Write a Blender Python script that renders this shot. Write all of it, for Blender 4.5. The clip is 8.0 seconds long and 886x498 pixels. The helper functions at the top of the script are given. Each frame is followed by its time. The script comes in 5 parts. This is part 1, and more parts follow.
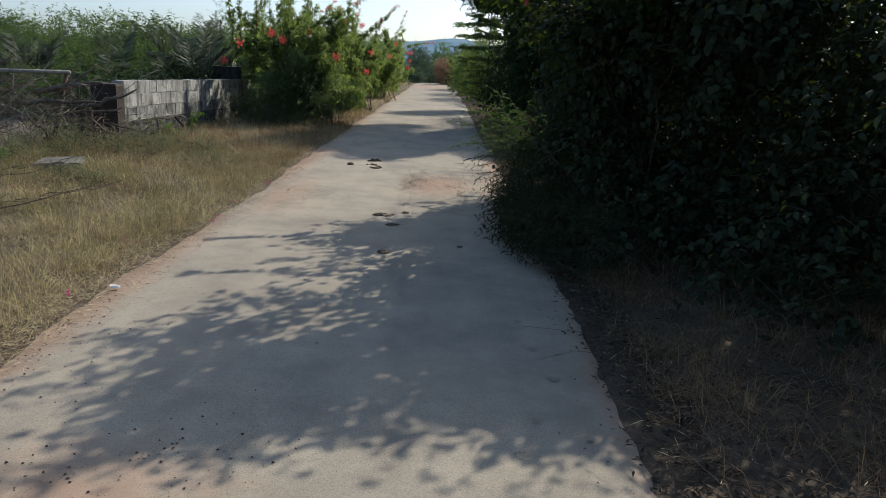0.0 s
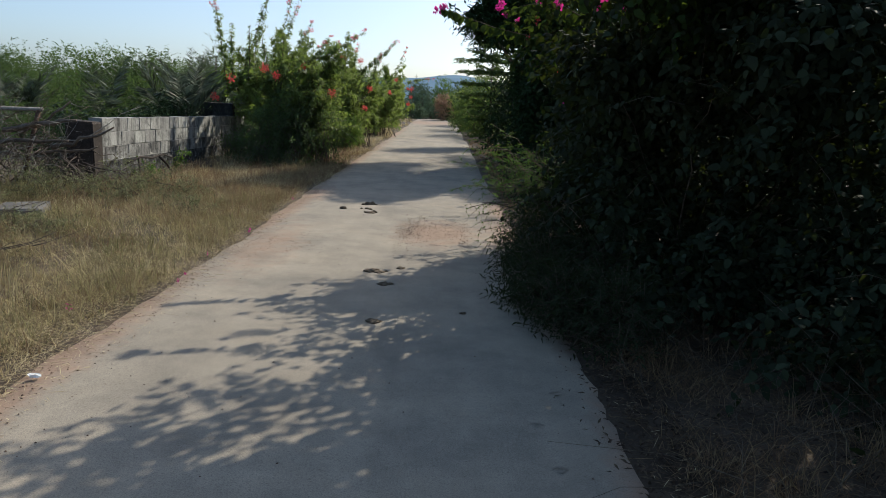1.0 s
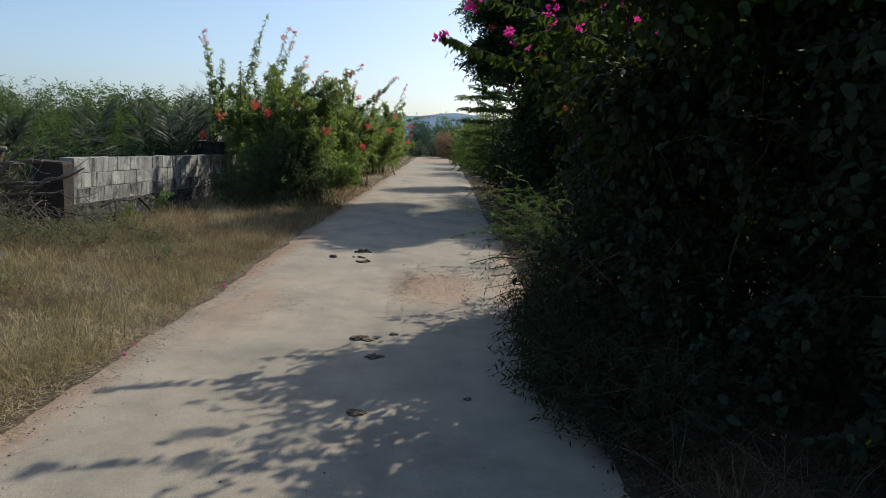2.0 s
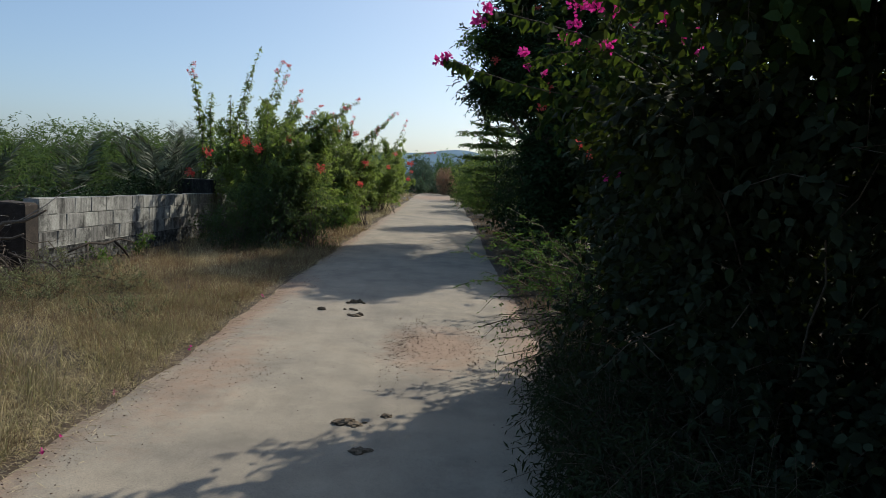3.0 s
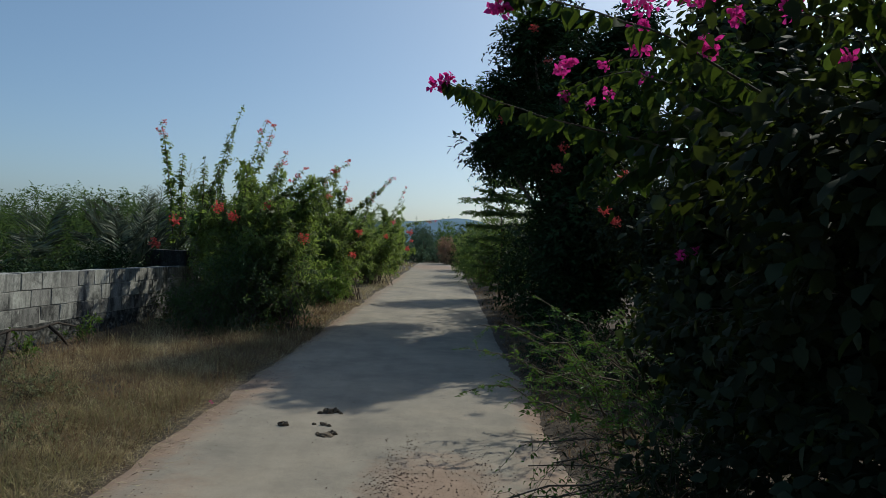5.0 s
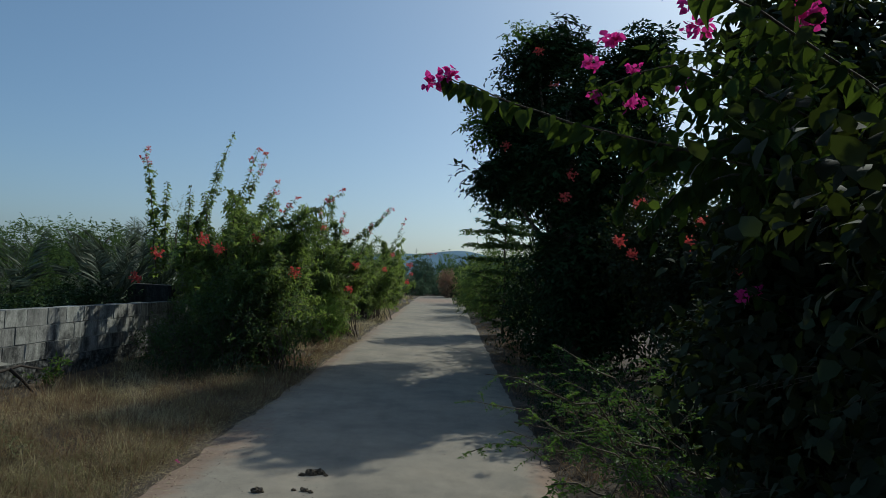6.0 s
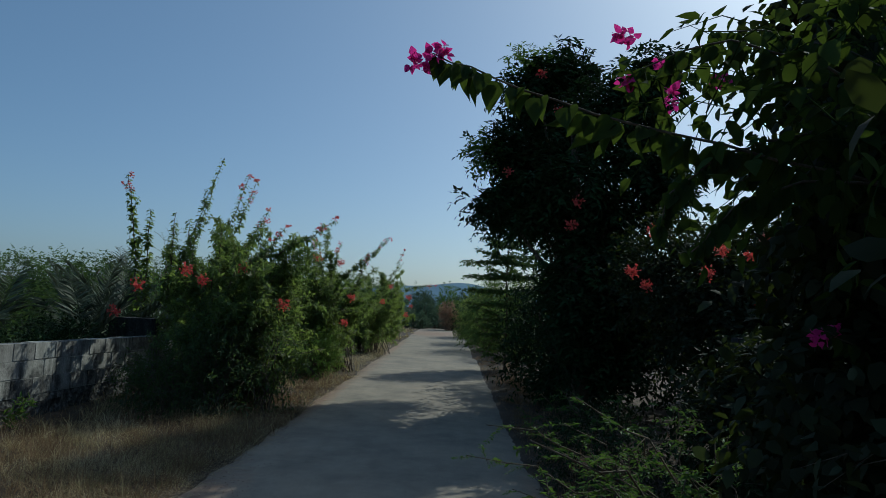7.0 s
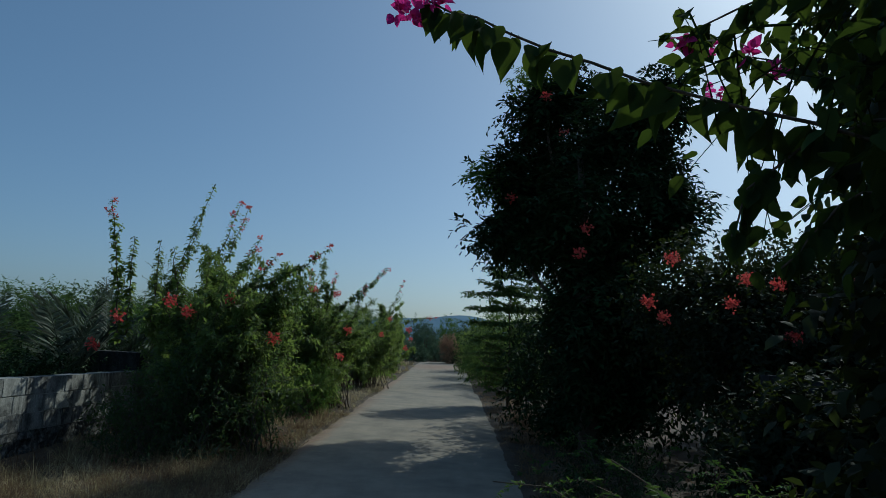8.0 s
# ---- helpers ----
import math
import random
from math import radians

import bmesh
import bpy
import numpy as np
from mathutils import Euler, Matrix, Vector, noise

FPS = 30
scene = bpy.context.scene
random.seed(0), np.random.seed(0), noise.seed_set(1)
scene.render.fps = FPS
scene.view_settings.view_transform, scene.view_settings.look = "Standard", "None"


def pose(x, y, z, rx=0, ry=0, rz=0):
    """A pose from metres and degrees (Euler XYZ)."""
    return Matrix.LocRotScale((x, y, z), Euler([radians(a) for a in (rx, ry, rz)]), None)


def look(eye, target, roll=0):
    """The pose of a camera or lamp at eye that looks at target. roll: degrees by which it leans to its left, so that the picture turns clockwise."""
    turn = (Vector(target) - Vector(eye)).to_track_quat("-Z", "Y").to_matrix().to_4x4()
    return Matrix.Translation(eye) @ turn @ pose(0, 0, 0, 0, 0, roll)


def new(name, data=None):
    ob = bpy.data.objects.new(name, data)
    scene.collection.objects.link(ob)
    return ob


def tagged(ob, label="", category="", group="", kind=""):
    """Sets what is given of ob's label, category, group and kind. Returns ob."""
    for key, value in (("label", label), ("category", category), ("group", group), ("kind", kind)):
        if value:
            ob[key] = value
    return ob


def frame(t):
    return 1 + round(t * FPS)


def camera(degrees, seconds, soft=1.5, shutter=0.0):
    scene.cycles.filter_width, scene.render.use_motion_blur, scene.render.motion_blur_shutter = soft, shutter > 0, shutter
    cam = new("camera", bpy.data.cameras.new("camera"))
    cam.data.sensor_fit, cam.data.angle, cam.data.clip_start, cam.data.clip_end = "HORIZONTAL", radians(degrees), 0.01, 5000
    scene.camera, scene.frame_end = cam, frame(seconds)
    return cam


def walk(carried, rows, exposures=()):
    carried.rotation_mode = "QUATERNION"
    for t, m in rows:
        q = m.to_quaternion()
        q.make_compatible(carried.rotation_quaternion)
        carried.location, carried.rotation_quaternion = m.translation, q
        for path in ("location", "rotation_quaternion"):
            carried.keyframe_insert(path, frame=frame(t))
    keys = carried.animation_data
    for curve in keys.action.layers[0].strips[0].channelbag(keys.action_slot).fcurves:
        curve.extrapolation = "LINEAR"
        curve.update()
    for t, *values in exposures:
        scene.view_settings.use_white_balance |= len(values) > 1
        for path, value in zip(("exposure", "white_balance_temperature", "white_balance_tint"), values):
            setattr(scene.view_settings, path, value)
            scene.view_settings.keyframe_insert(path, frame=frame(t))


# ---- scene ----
cam = camera(63.3, 8.0, 0.7)
METRES, EYE, TILT, LEAN, TURN = 6.696, 1.5, 0.0, 0.0, 0.0
ROWS = [
    (0.0, 0.0, 0.0, 0.0, 0.7, -14.38, -2.75),
    (0.5, -0.0015, 0.0668, 0.0009, 0.74, -13.03, -2.75),
    (1.0, -0.001, 0.1362, 0.0014, 0.78, -11.66, -2.76),
    (1.5, -0.0009, 0.2067, 0.0022, 0.82, -10.21, -2.78),
    (3.0, -0.0066, 0.4237, 0.0053, 0.91, -5.9, -2.6),
    (3.5, -0.0044, 0.4961, 0.0073, 0.94, -4.49, -2.6),
    (4.0, -0.0062, 0.5645, 0.0081, 0.98, -3.14, -2.56),
    (4.5, -0.0077, 0.6291, 0.0098, 1.01, -1.81, -2.56),
    (6.0, -0.0107, 0.8089, 0.0155, 1.11, 2.09, -2.48),
    (6.5, -0.0093, 0.8603, 0.0162, 1.15, 3.38, -2.47),
    (7.0, -0.0073, 0.9086, 0.0176, 1.19, 4.64, -2.49),
    (7.5, -0.0072, 0.9528, 0.0184, 1.24, 5.93, -2.51),
    (8.0, -0.0075, 0.9995, 0.0192, 1.27, 7.21, -2.51),
]
EXPOSURES = [(0.0, 0.12, 6450, 6), (1.5, 0.0, 6500, 6), (3.0, -0.22, 6500, 5), (4.5, -0.54, 6300, 2), (6.0, -0.84, 5950, -3), (7.0, -1.02, 5650, -5), (8.0, -1.18, 5500, -6)]
walk(cam, [(t, pose(0, 0, EYE, TILT, LEAN, TURN) @ pose(METRES * x, METRES * y, METRES * z, 90 + pitch, roll, yaw)) for t, x, y, z, yaw, pitch, roll in ROWS], EXPOSURES)

# ---- light ----
SUN_AZ, SUN_EL = radians(35), radians(38)          # clockwise from straight ahead; above the horizon
sun_way = Vector((math.sin(SUN_AZ) * math.cos(SUN_EL), math.cos(SUN_AZ) * math.cos(SUN_EL), math.sin(SUN_EL)))
world = bpy.data.worlds.new("world")
scene.world = world
world.use_nodes = True
wn = world.node_tree.nodes
sky = wn.new("ShaderNodeTexSky")
sky.sky_type, sky.sun_disc, sky.sun_elevation, sky.sun_rotation = "NISHITA", False, SUN_EL, SUN_AZ
sky.air_density, sky.dust_density, sky.ozone_density = 0.75, 1.8, 2.7
haze = wn.new("ShaderNodeMix")                       # even milky haze of a dry, dusty morning
haze.data_type = "RGBA"
haze.inputs["Factor"].default_value = 0.22
haze.inputs["B"].default_value = (1.55, 2.75, 4.3, 1)
wn["Background"].inputs["Strength"].default_value = 0.172
world.node_tree.links.new(sky.outputs[0], haze.inputs["A"])
world.node_tree.links.new(haze.outputs["Result"], wn["Background"].inputs["Color"])
sun = new("sun", bpy.data.lights.new("sun", "SUN"))
sun.data.energy, sun.data.angle, sun.data.color = 5.0, radians(0.55), (1.0, 0.93, 0.82)
sun.matrix_world = look(sun_way * 60, (0, 0, 0))


# ---- materials ----
def mat(name, cols, scale=8.0, rough=0.85, bump=0.0, bump_scale=60.0, grain=0.0, vary="", vary_amount=0.3, glow_through=0.0,
        through_col=None, metal=0.0, spec=0.3, stretch=(1, 1, 1), space="Object", stain=None):
    """Noise between two or three colours, fine grain, relief, piece to piece change, and light let through leaves."""
    m = bpy.data.materials.new(name)
    m.use_nodes = True
    nt = m.node_tree
    nn, ln = nt.nodes, nt.links
    b = nn["Principled BSDF"]
    tc = nn.new("ShaderNodeTexCoord")
    mp = nn.new("ShaderNodeMapping")
    mp.inputs["Scale"].default_value = stretch
    ln.new(nn.new("ShaderNodeNewGeometry").outputs["Position"] if space == "World" else tc.outputs[space], mp.inputs[0])
    no = nn.new("ShaderNodeTexNoise")
    no.inputs["Scale"].default_value, no.inputs["Detail"].default_value, no.inputs["Roughness"].default_value = scale, 6.0, 0.6
    ln.new(mp.outputs[0], no.inputs["Vector"])
    rp = nn.new("ShaderNodeValToRGB")
    els = rp.color_ramp.elements
    els[0].position, els[1].position = 0.32, 0.68
    els[0].color, els[1].color = (*cols[0], 1), (*cols[-1], 1)
    if len(cols) == 3:
        els.new(0.5).color = (*cols[1], 1)
    ln.new(no.outputs[0], rp.inputs[0])
    col = rp.outputs[0]
    if grain:
        n2 = nn.new("ShaderNodeTexNoise")
        n2.inputs["Scale"].default_value, n2.inputs["Detail"].default_value = bump_scale * 1.7, 3.0
        ln.new(mp.outputs[0], n2.inputs["Vector"])
        mr = nn.new("ShaderNodeMapRange")
        mr.inputs["From Min"].default_value, mr.inputs["From Max"].default_value = 0.3, 0.7
        mr.inputs["To Min"].default_value, mr.inputs["To Max"].default_value = 1 - grain, 1 + grain
        ln.new(n2.outputs[0], mr.inputs["Value"])
        mx = nn.new("ShaderNodeMix")
        mx.data_type, mx.blend_type = "RGBA", "MULTIPLY"
        mx.inputs["Factor"].default_value = 1.0
        ln.new(col, mx.inputs["A"])
        ln.new(mr.outputs[0], mx.inputs["B"])
        col = mx.outputs["Result"]
    if stain:
        # dark growths and runs with ragged rims: colour, scale, threshold
        for sc_, lo, hi, sq in ((stain[1], stain[2], stain[2] + 0.12, (1, 1, 1)), (stain[1] * 3, stain[2] + 0.02, stain[2] + 0.16, (1, 1, 0.12))):
            m4 = nn.new("ShaderNodeMapping")
            m4.inputs["Scale"].default_value = sq
            ln.new(nn.new("ShaderNodeNewGeometry").outputs["Position"], m4.inputs[0])
            n4 = nn.new("ShaderNodeTexNoise")
            n4.inputs["Scale"].default_value, n4.inputs["Detail"].default_value, n4.inputs["Roughness"].default_value = sc_, 10.0, 0.75
            ln.new(m4.outputs[0], n4.inputs["Vector"])
            r4 = nn.new("ShaderNodeMapRange")
            r4.inputs["From Min"].default_value, r4.inputs["From Max"].default_value, r4.inputs["To Max"].default_value = lo, hi, 0.85
            ln.new(n4.outputs[0], r4.inputs["Value"])
            x4 = nn.new("ShaderNodeMix")
            x4.data_type = "RGBA"
            ln.new(r4.outputs[0], x4.inputs["Factor"])
            ln.new(col, x4.inputs["A"])
            x4.inputs["B"].default_value = (*stain[0], 1)
            col = x4.outputs["Result"]
    if vary:
        if vary == "island":
            rnd = nn.new("ShaderNodeNewGeometry").outputs["Random Per Island"]
        else:
            rnd = nn.new("ShaderNodeObjectInfo").outputs["Random"]
        mr = nn.new("ShaderNodeMapRange")
        mr.inputs["To Min"].default_value, mr.inputs["To Max"].default_value = 1 - vary_amount, 1 + vary_amount
        ln.new(rnd, mr.inputs["Value"])
        hs = nn.new("ShaderNodeHueSaturation")
        ln.new(mr.outputs[0], hs.inputs["Value"])
        m2 = nn.new("ShaderNodeMapRange")
        m2.inputs["To Min"].default_value, m2.inputs["To Max"].default_value = 0.485, 0.515
        ln.new(rnd, m2.inputs["Value"])
        ln.new(m2.outputs[0], hs.inputs["Hue"])
        ln.new(col, hs.inputs["Color"])
        col = hs.outputs[0]
    ln.new(col, b.inputs["Base Color"])
    b.inputs["Roughness"].default_value, b.inputs["Metallic"].default_value = rough, metal
    b.inputs["Specular IOR Level"].default_value = spec
    if bump:
        n3 = nn.new("ShaderNodeTexNoise")
        n3.inputs["Scale"].default_value, n3.inputs["Detail"].default_value = bump_scale, 5.0
        ln.new(mp.outputs[0], n3.inputs["Vector"])
        bp = nn.new("ShaderNodeBump")
        bp.inputs["Strength"].default_value, bp.inputs["Distance"].default_value = min(1.0, bump * 20), bump
        ln.new(n3.outputs[0], bp.inputs["Height"])
        ln.new(bp.outputs[0], b.inputs["Normal"])
    if glow_through:
        tr = nn.new("ShaderNodeBsdfTranslucent")
        if through_col:
            tr.inputs["Color"].default_value = (*through_col, 1)
        else:
            ln.new(col, tr.inputs["Color"])
        ms = nn.new("ShaderNodeMixShader")
        ms.inputs[0].default_value = glow_through
        ln.new(b.outputs[0], ms.inputs[1])
        ln.new(tr.outputs[0], ms.inputs[2])
        ln.new(ms.outputs[0], nn["Material Output"].inputs["Surface"])
    return m


M_GROUND = mat("dry_earth", [(0.036, 0.026, 0.018), (0.07, 0.05, 0.034), (0.115, 0.082, 0.056)], 1.6, 0.95, 0.015, 45, 0.25)
M_ROAD = mat("dusty_concrete", [(0.195, 0.168, 0.136), (0.255, 0.218, 0.172), (0.3, 0.25, 0.192)], 1.1, 0.92, 0.005, 120, 0.22)


def soil_on_road(m, spots):
    """Pinkish soil washed over the concrete: soft blotches with ragged rims, and fine dark pitting and long wheel streaks."""
    nt = m.node_tree
    nn, ln = nt.nodes, nt.links
    b = nn["Principled BSDF"]
    col = b.inputs["Base Color"].links[0].from_socket
    pos = nn.new("ShaderNodeNewGeometry").outputs["Position"]
    rag = nn.new("ShaderNodeTexNoise")
    rag.inputs["Scale"].default_value, rag.inputs["Detail"].default_value, rag.inputs["Roughness"].default_value = 5.0, 8.0, 0.7
    ln.new(pos, rag.inputs["Vector"])
    total = None
    for cx, cy, sx, sy, amount in spots:
        mp = nn.new("ShaderNodeMapping")
        mp.inputs["Location"].default_value = (-cx / sx, -cy / sy, 0)
        mp.inputs["Scale"].default_value = (1 / sx, 1 / sy, 0)
        ln.new(pos, mp.inputs[0])
        gr = nn.new("ShaderNodeTexGradient")
        gr.gradient_type = "SPHERICAL"
        ln.new(mp.outputs[0], gr.inputs[0])
        sc = nn.new("ShaderNodeMath")
        sc.operation = "MULTIPLY"
        sc.inputs[1].default_value = amount
        ln.new(gr.outputs[1], sc.inputs[0])
        if total is None:
            total = sc.outputs[0]
        else:
            mx = nn.new("ShaderNodeMath")
            mx.operation = "MAXIMUM"
            ln.new(total, mx.inputs[0])
            ln.new(sc.outputs[0], mx.inputs[1])
            total = mx.outputs[0]
    ad = nn.new("ShaderNodeMath")
    ad.operation = "ADD"
    ln.new(total, ad.inputs[0])
    ln.new(rag.outputs[0], ad.inputs[1])
    mr = nn.new("ShaderNodeMapRange")
    mr.inputs["From Min"].default_value, mr.inputs["From Max"].default_value, mr.inputs["To Max"].default_value = 0.66, 1.1, 0.75
    ln.new(ad.outputs[0], mr.inputs["Value"])
    mix = nn.new("ShaderNodeMix")
    mix.data_type = "RGBA"
    ln.new(mr.outputs[0], mix.inputs["Factor"])
    ln.new(col, mix.inputs["A"])
    mix.inputs["B"].default_value = (0.27, 0.172, 0.118, 1)
    streak = nn.new("ShaderNodeTexNoise")
    streak.inputs["Scale"].default_value, streak.inputs["Detail"].default_value = 1.0, 6.0
    ms = nn.new("ShaderNodeMapping")
    ms.inputs["Scale"].default_value = (7, 0.5, 1)
    ln.new(pos, ms.inputs[0])
    ln.new(ms.outputs[0], streak.inputs["Vector"])
    sr = nn.new("ShaderNodeMapRange")
    sr.inputs["From Min"].default_value, sr.inputs["From Max"].default_value = 0.3, 0.7
    sr.inputs["To Min"].default_value, sr.inputs["To Max"].default_value = 0.95, 1.05
    ln.new(streak.outputs[0], sr.inputs["Value"])
    pit = nn.new("ShaderNodeTexVoronoi")
    pit.inputs["Scale"].default_value = 22.0
    ln.new(pos, pit.inputs["Vector"])
    pr = nn.new("ShaderNodeMapRange")
    pr.inputs["From Min"].default_value, pr.inputs["From Max"].default_value = 0.05, 0.12
    pr.inputs["To Min"].default_value, pr.inputs["To Max"].default_value = 0.72, 1.0
    ln.new(pit.outputs["Distance"], pr.inputs["Value"])
    mott = nn.new("ShaderNodeTexNoise")
    mott.inputs["Scale"].default_value, mott.inputs["Detail"].default_value, mott.inputs["Roughness"].default_value = 3.2, 9.0, 0.72
    ln.new(pos, mott.inputs["Vector"])
    mo = nn.new("ShaderNodeMapRange")
    mo.inputs["From Min"].default_value, mo.inputs["From Max"].default_value = 0.32, 0.68
    mo.inputs["To Min"].default_value, mo.inputs["To Max"].default_value = 0.86, 1.13
    ln.new(mott.outputs[0], mo.inputs["Value"])
    fleck = nn.new("ShaderNodeTexVoronoi")
    fleck.inputs["Scale"].default_value = 75.0
    ln.new(pos, fleck.inputs["Vector"])
    fr = nn.new("ShaderNodeMapRange")
    fr.inputs["From Min"].default_value, fr.inputs["From Max"].default_value = 0.1, 0.35
    fr.inputs["To Min"].default_value, fr.inputs["To Max"].default_value = 0.8, 1.04
    ln.new(fleck.outputs["Distance"], fr.inputs["Value"])
    m0 = nn.new("ShaderNodeMath")
    m0.operation = "MULTIPLY"
    ln.new(mo.outputs[0], m0.inputs[0])
    ln.new(fr.outputs[0], m0.inputs[1])
    ms2 = nn.new("ShaderNodeMath")
    ms2.operation = "MULTIPLY"
    ln.new(sr.outputs[0], ms2.inputs[0])
    ln.new(m0.outputs[0], ms2.inputs[1])
    m1 = nn.new("ShaderNodeMath")
    m1.operation = "MULTIPLY"
    ln.new(ms2.outputs[0], m1.inputs[0])
    ln.new(pr.outputs[0], m1.inputs[1])
    m2 = nn.new("ShaderNodeMix")
    m2.data_type, m2.blend_type = "RGBA", "MULTIPLY"
    m2.inputs["Factor"].default_value = 1.0
    ln.new(mix.outputs["Result"], m2.inputs["A"])
    ln.new(m1.outputs[0], m2.inputs["B"])
    ln.new(m2.outputs["Result"], b.inputs["Base Color"])


soil_on_road(M_ROAD, [(-0.12, 9.1, 0.75, 1.3, 0.85), (-1.8, 8.0, 0.6, 2.4, 0.55), (-1.25, 2.1, 0.9, 0.7, 0.7), (-2.1, 12, 0.5, 1.6, 0.7), (-2.15, 4.0, 0.35, 4.5, 0.85), (-2.2, 10.5, 0.4, 4.0, 0.9), (-2.35, 18, 0.4, 6, 0.9), (-2.55, 32, 0.5, 12, 0.9), (-2.4, 24, 0.6, 9, 0.6), (0.7, 9, 0.5, 3, 0.6), (-1.4, 50, 3, 8, 0.8), (0.95, 3.4, 0.3, 2.2, 0.9), (0.85, 6.5, 0.3, 2.2, 0.9), (1.0, 1.2, 0.3, 1.5, 0.9), (0.75, 11.5, 0.3, 3, 0.7)])
M_GRAVEL = mat("gravel", [(0.04, 0.024, 0.019), (0.14, 0.085, 0.065)], 30, 0.9, vary="island", vary_amount=0.5)
M_GRASS = mat("dry_grass", [(0.21, 0.173, 0.09), (0.4, 0.318, 0.177), (0.57, 0.47, 0.295)], 0.9, 0.85, vary="island", vary_amount=0.5, glow_through=0.36, spec=0.1)
M_GREENGRASS = mat("green_grass", [(0.16, 0.15, 0.066), (0.3, 0.25, 0.125)], 1.4, 0.85, vary="island", vary_amount=0.4, glow_through=0.36, spec=0.1)
M_STRAW = mat("straw", [(0.36, 0.28, 0.16), (0.5, 0.41, 0.26)], 5, 0.8, vary="island", vary_amount=0.35)
M_WEED = mat("grey_green_weed", [(0.15, 0.165, 0.078), (0.27, 0.27, 0.14)], 3, 0.8, vary="island", vary_amount=0.5, glow_through=0.3, spec=0.1)
M_BROWNGRASS = mat("brown_grass", [(0.155, 0.1, 0.056), (0.27, 0.182, 0.108)], 2.4, 0.85, vary="island", vary_amount=0.4, glow_through=0.4, spec=0.1)
M_CRACK = mat("dirt_in_crack", [(0.2, 0.17, 0.135), (0.26, 0.22, 0.175)], 20, 0.95)
# litter brown is lowered to carry the deep shade under the great bush
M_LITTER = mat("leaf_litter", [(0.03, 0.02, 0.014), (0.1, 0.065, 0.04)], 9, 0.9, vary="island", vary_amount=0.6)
M_BOUG = mat("shrub_leaf", [(0.055, 0.084, 0.028), (0.112, 0.145, 0.05)], 2.5, 0.5, vary="island", vary_amount=0.6, glow_through=0.46, through_col=(0.27, 0.36, 0.07), spec=0.3)
# self-shade of thick growth is darkened into this leaf colour
M_SHADELEAF = mat("shade_dark_leaf", [(0.016, 0.022, 0.014), (0.031, 0.039, 0.022)], 9, 0.7, 0.002, 90, vary="island", vary_amount=0.5, glow_through=0.1,
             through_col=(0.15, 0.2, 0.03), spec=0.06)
# brighter, more translucent copy of the same leaf for backlit wands and sprays
M_BACKLIT = mat("backlit_vine_leaf", [(0.016, 0.03, 0.012), (0.03, 0.05, 0.018)], 9, 0.8, 0.002, 90, vary="island", vary_amount=0.6, glow_through=0.22,
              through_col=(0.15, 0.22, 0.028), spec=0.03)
M_TREE = mat("tree_leaf", [(0.018, 0.036, 0.014), (0.032, 0.058, 0.018)], 2, 0.6, vary="island", vary_amount=0.35, glow_through=0.15, spec=0.1)
M_YELLOW = mat("yellow_green_leaf", [(0.04, 0.07, 0.022), (0.078, 0.112, 0.036)], 2, 0.6, vary="island", vary_amount=0.5, glow_through=0.26, through_col=(0.16, 0.24, 0.05), spec=0.1)
M_FEATHER = mat("feathery_leaf", [(0.042, 0.088, 0.02), (0.078, 0.135, 0.036)], 3, 0.55, vary="island", vary_amount=0.4, glow_through=0.36, through_col=(0.14, 0.23, 0.035), spec=0.15)
M_SCRUB = mat("scrub_leaf", [(0.031, 0.052, 0.022), (0.06, 0.088, 0.038)], 1.2, 0.6, vary="island", vary_amount=0.4, glow_through=0.33, through_col=(0.15, 0.23, 0.06), spec=0.1)
M_PALM = mat("palm_leaf", [(0.085, 0.105, 0.07), (0.17, 0.195, 0.135)], 2, 0.6, vary="island", vary_amount=0.5, glow_through=0.35, spec=0.15)
# far greens are paled and blued in the colour for distance haze
M_FARHAZE = mat("haze_pale_leaf", [(0.08, 0.125, 0.075), (0.13, 0.175, 0.105)], 0.4, 0.8, vary="island", vary_amount=0.3, glow_through=0.25, spec=0.1)
M_RUST = mat("rust_leaf", [(0.27, 0.155, 0.09), (0.38, 0.25, 0.16)], 1, 0.8, vary="island", vary_amount=0.3, glow_through=0.3)
M_BARK = mat("bark", [(0.06, 0.045, 0.03), (0.14, 0.11, 0.08)], 14, 0.9, 0.01, 60, 0.3)
M_DEAD = mat("dead_wood", [(0.06, 0.045, 0.035), (0.17, 0.135, 0.105)], 12, 0.9, 0.006, 70, 0.3, stretch=(1, 1, 0.3))
M_RED = mat("red_bract", [(0.58, 0.045, 0.055), (0.7, 0.13, 0.11)], 20, 0.6, vary="island", vary_amount=0.25, glow_through=0.45)
M_PINK = mat("magenta_bract", [(0.55, 0.02, 0.22), (0.7, 0.05, 0.36)], 30, 0.6, vary="island", vary_amount=0.25, glow_through=0.5)
M_BLOCK = mat("concrete_block", [(0.18, 0.175, 0.16), (0.3, 0.29, 0.265), (0.38, 0.37, 0.34)], 4.5, 0.95, 0.012, 60, 0.3, vary="object", vary_amount=0.16,
              stretch=(1, 1, 0.3), space="World", stain=((0.03, 0.029, 0.028), 1.7, 0.485))
# shade on the cross walls put into a near-black block colour, over dark streaks
M_SHADEBLOCK = mat("shade_dark_block", [(0.02, 0.02, 0.02), (0.06, 0.058, 0.055), (0.13, 0.125, 0.118)], 5, 0.95, 0.012, 60, 0.3, vary="object", vary_amount=0.2,
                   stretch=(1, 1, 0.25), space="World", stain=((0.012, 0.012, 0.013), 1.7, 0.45))
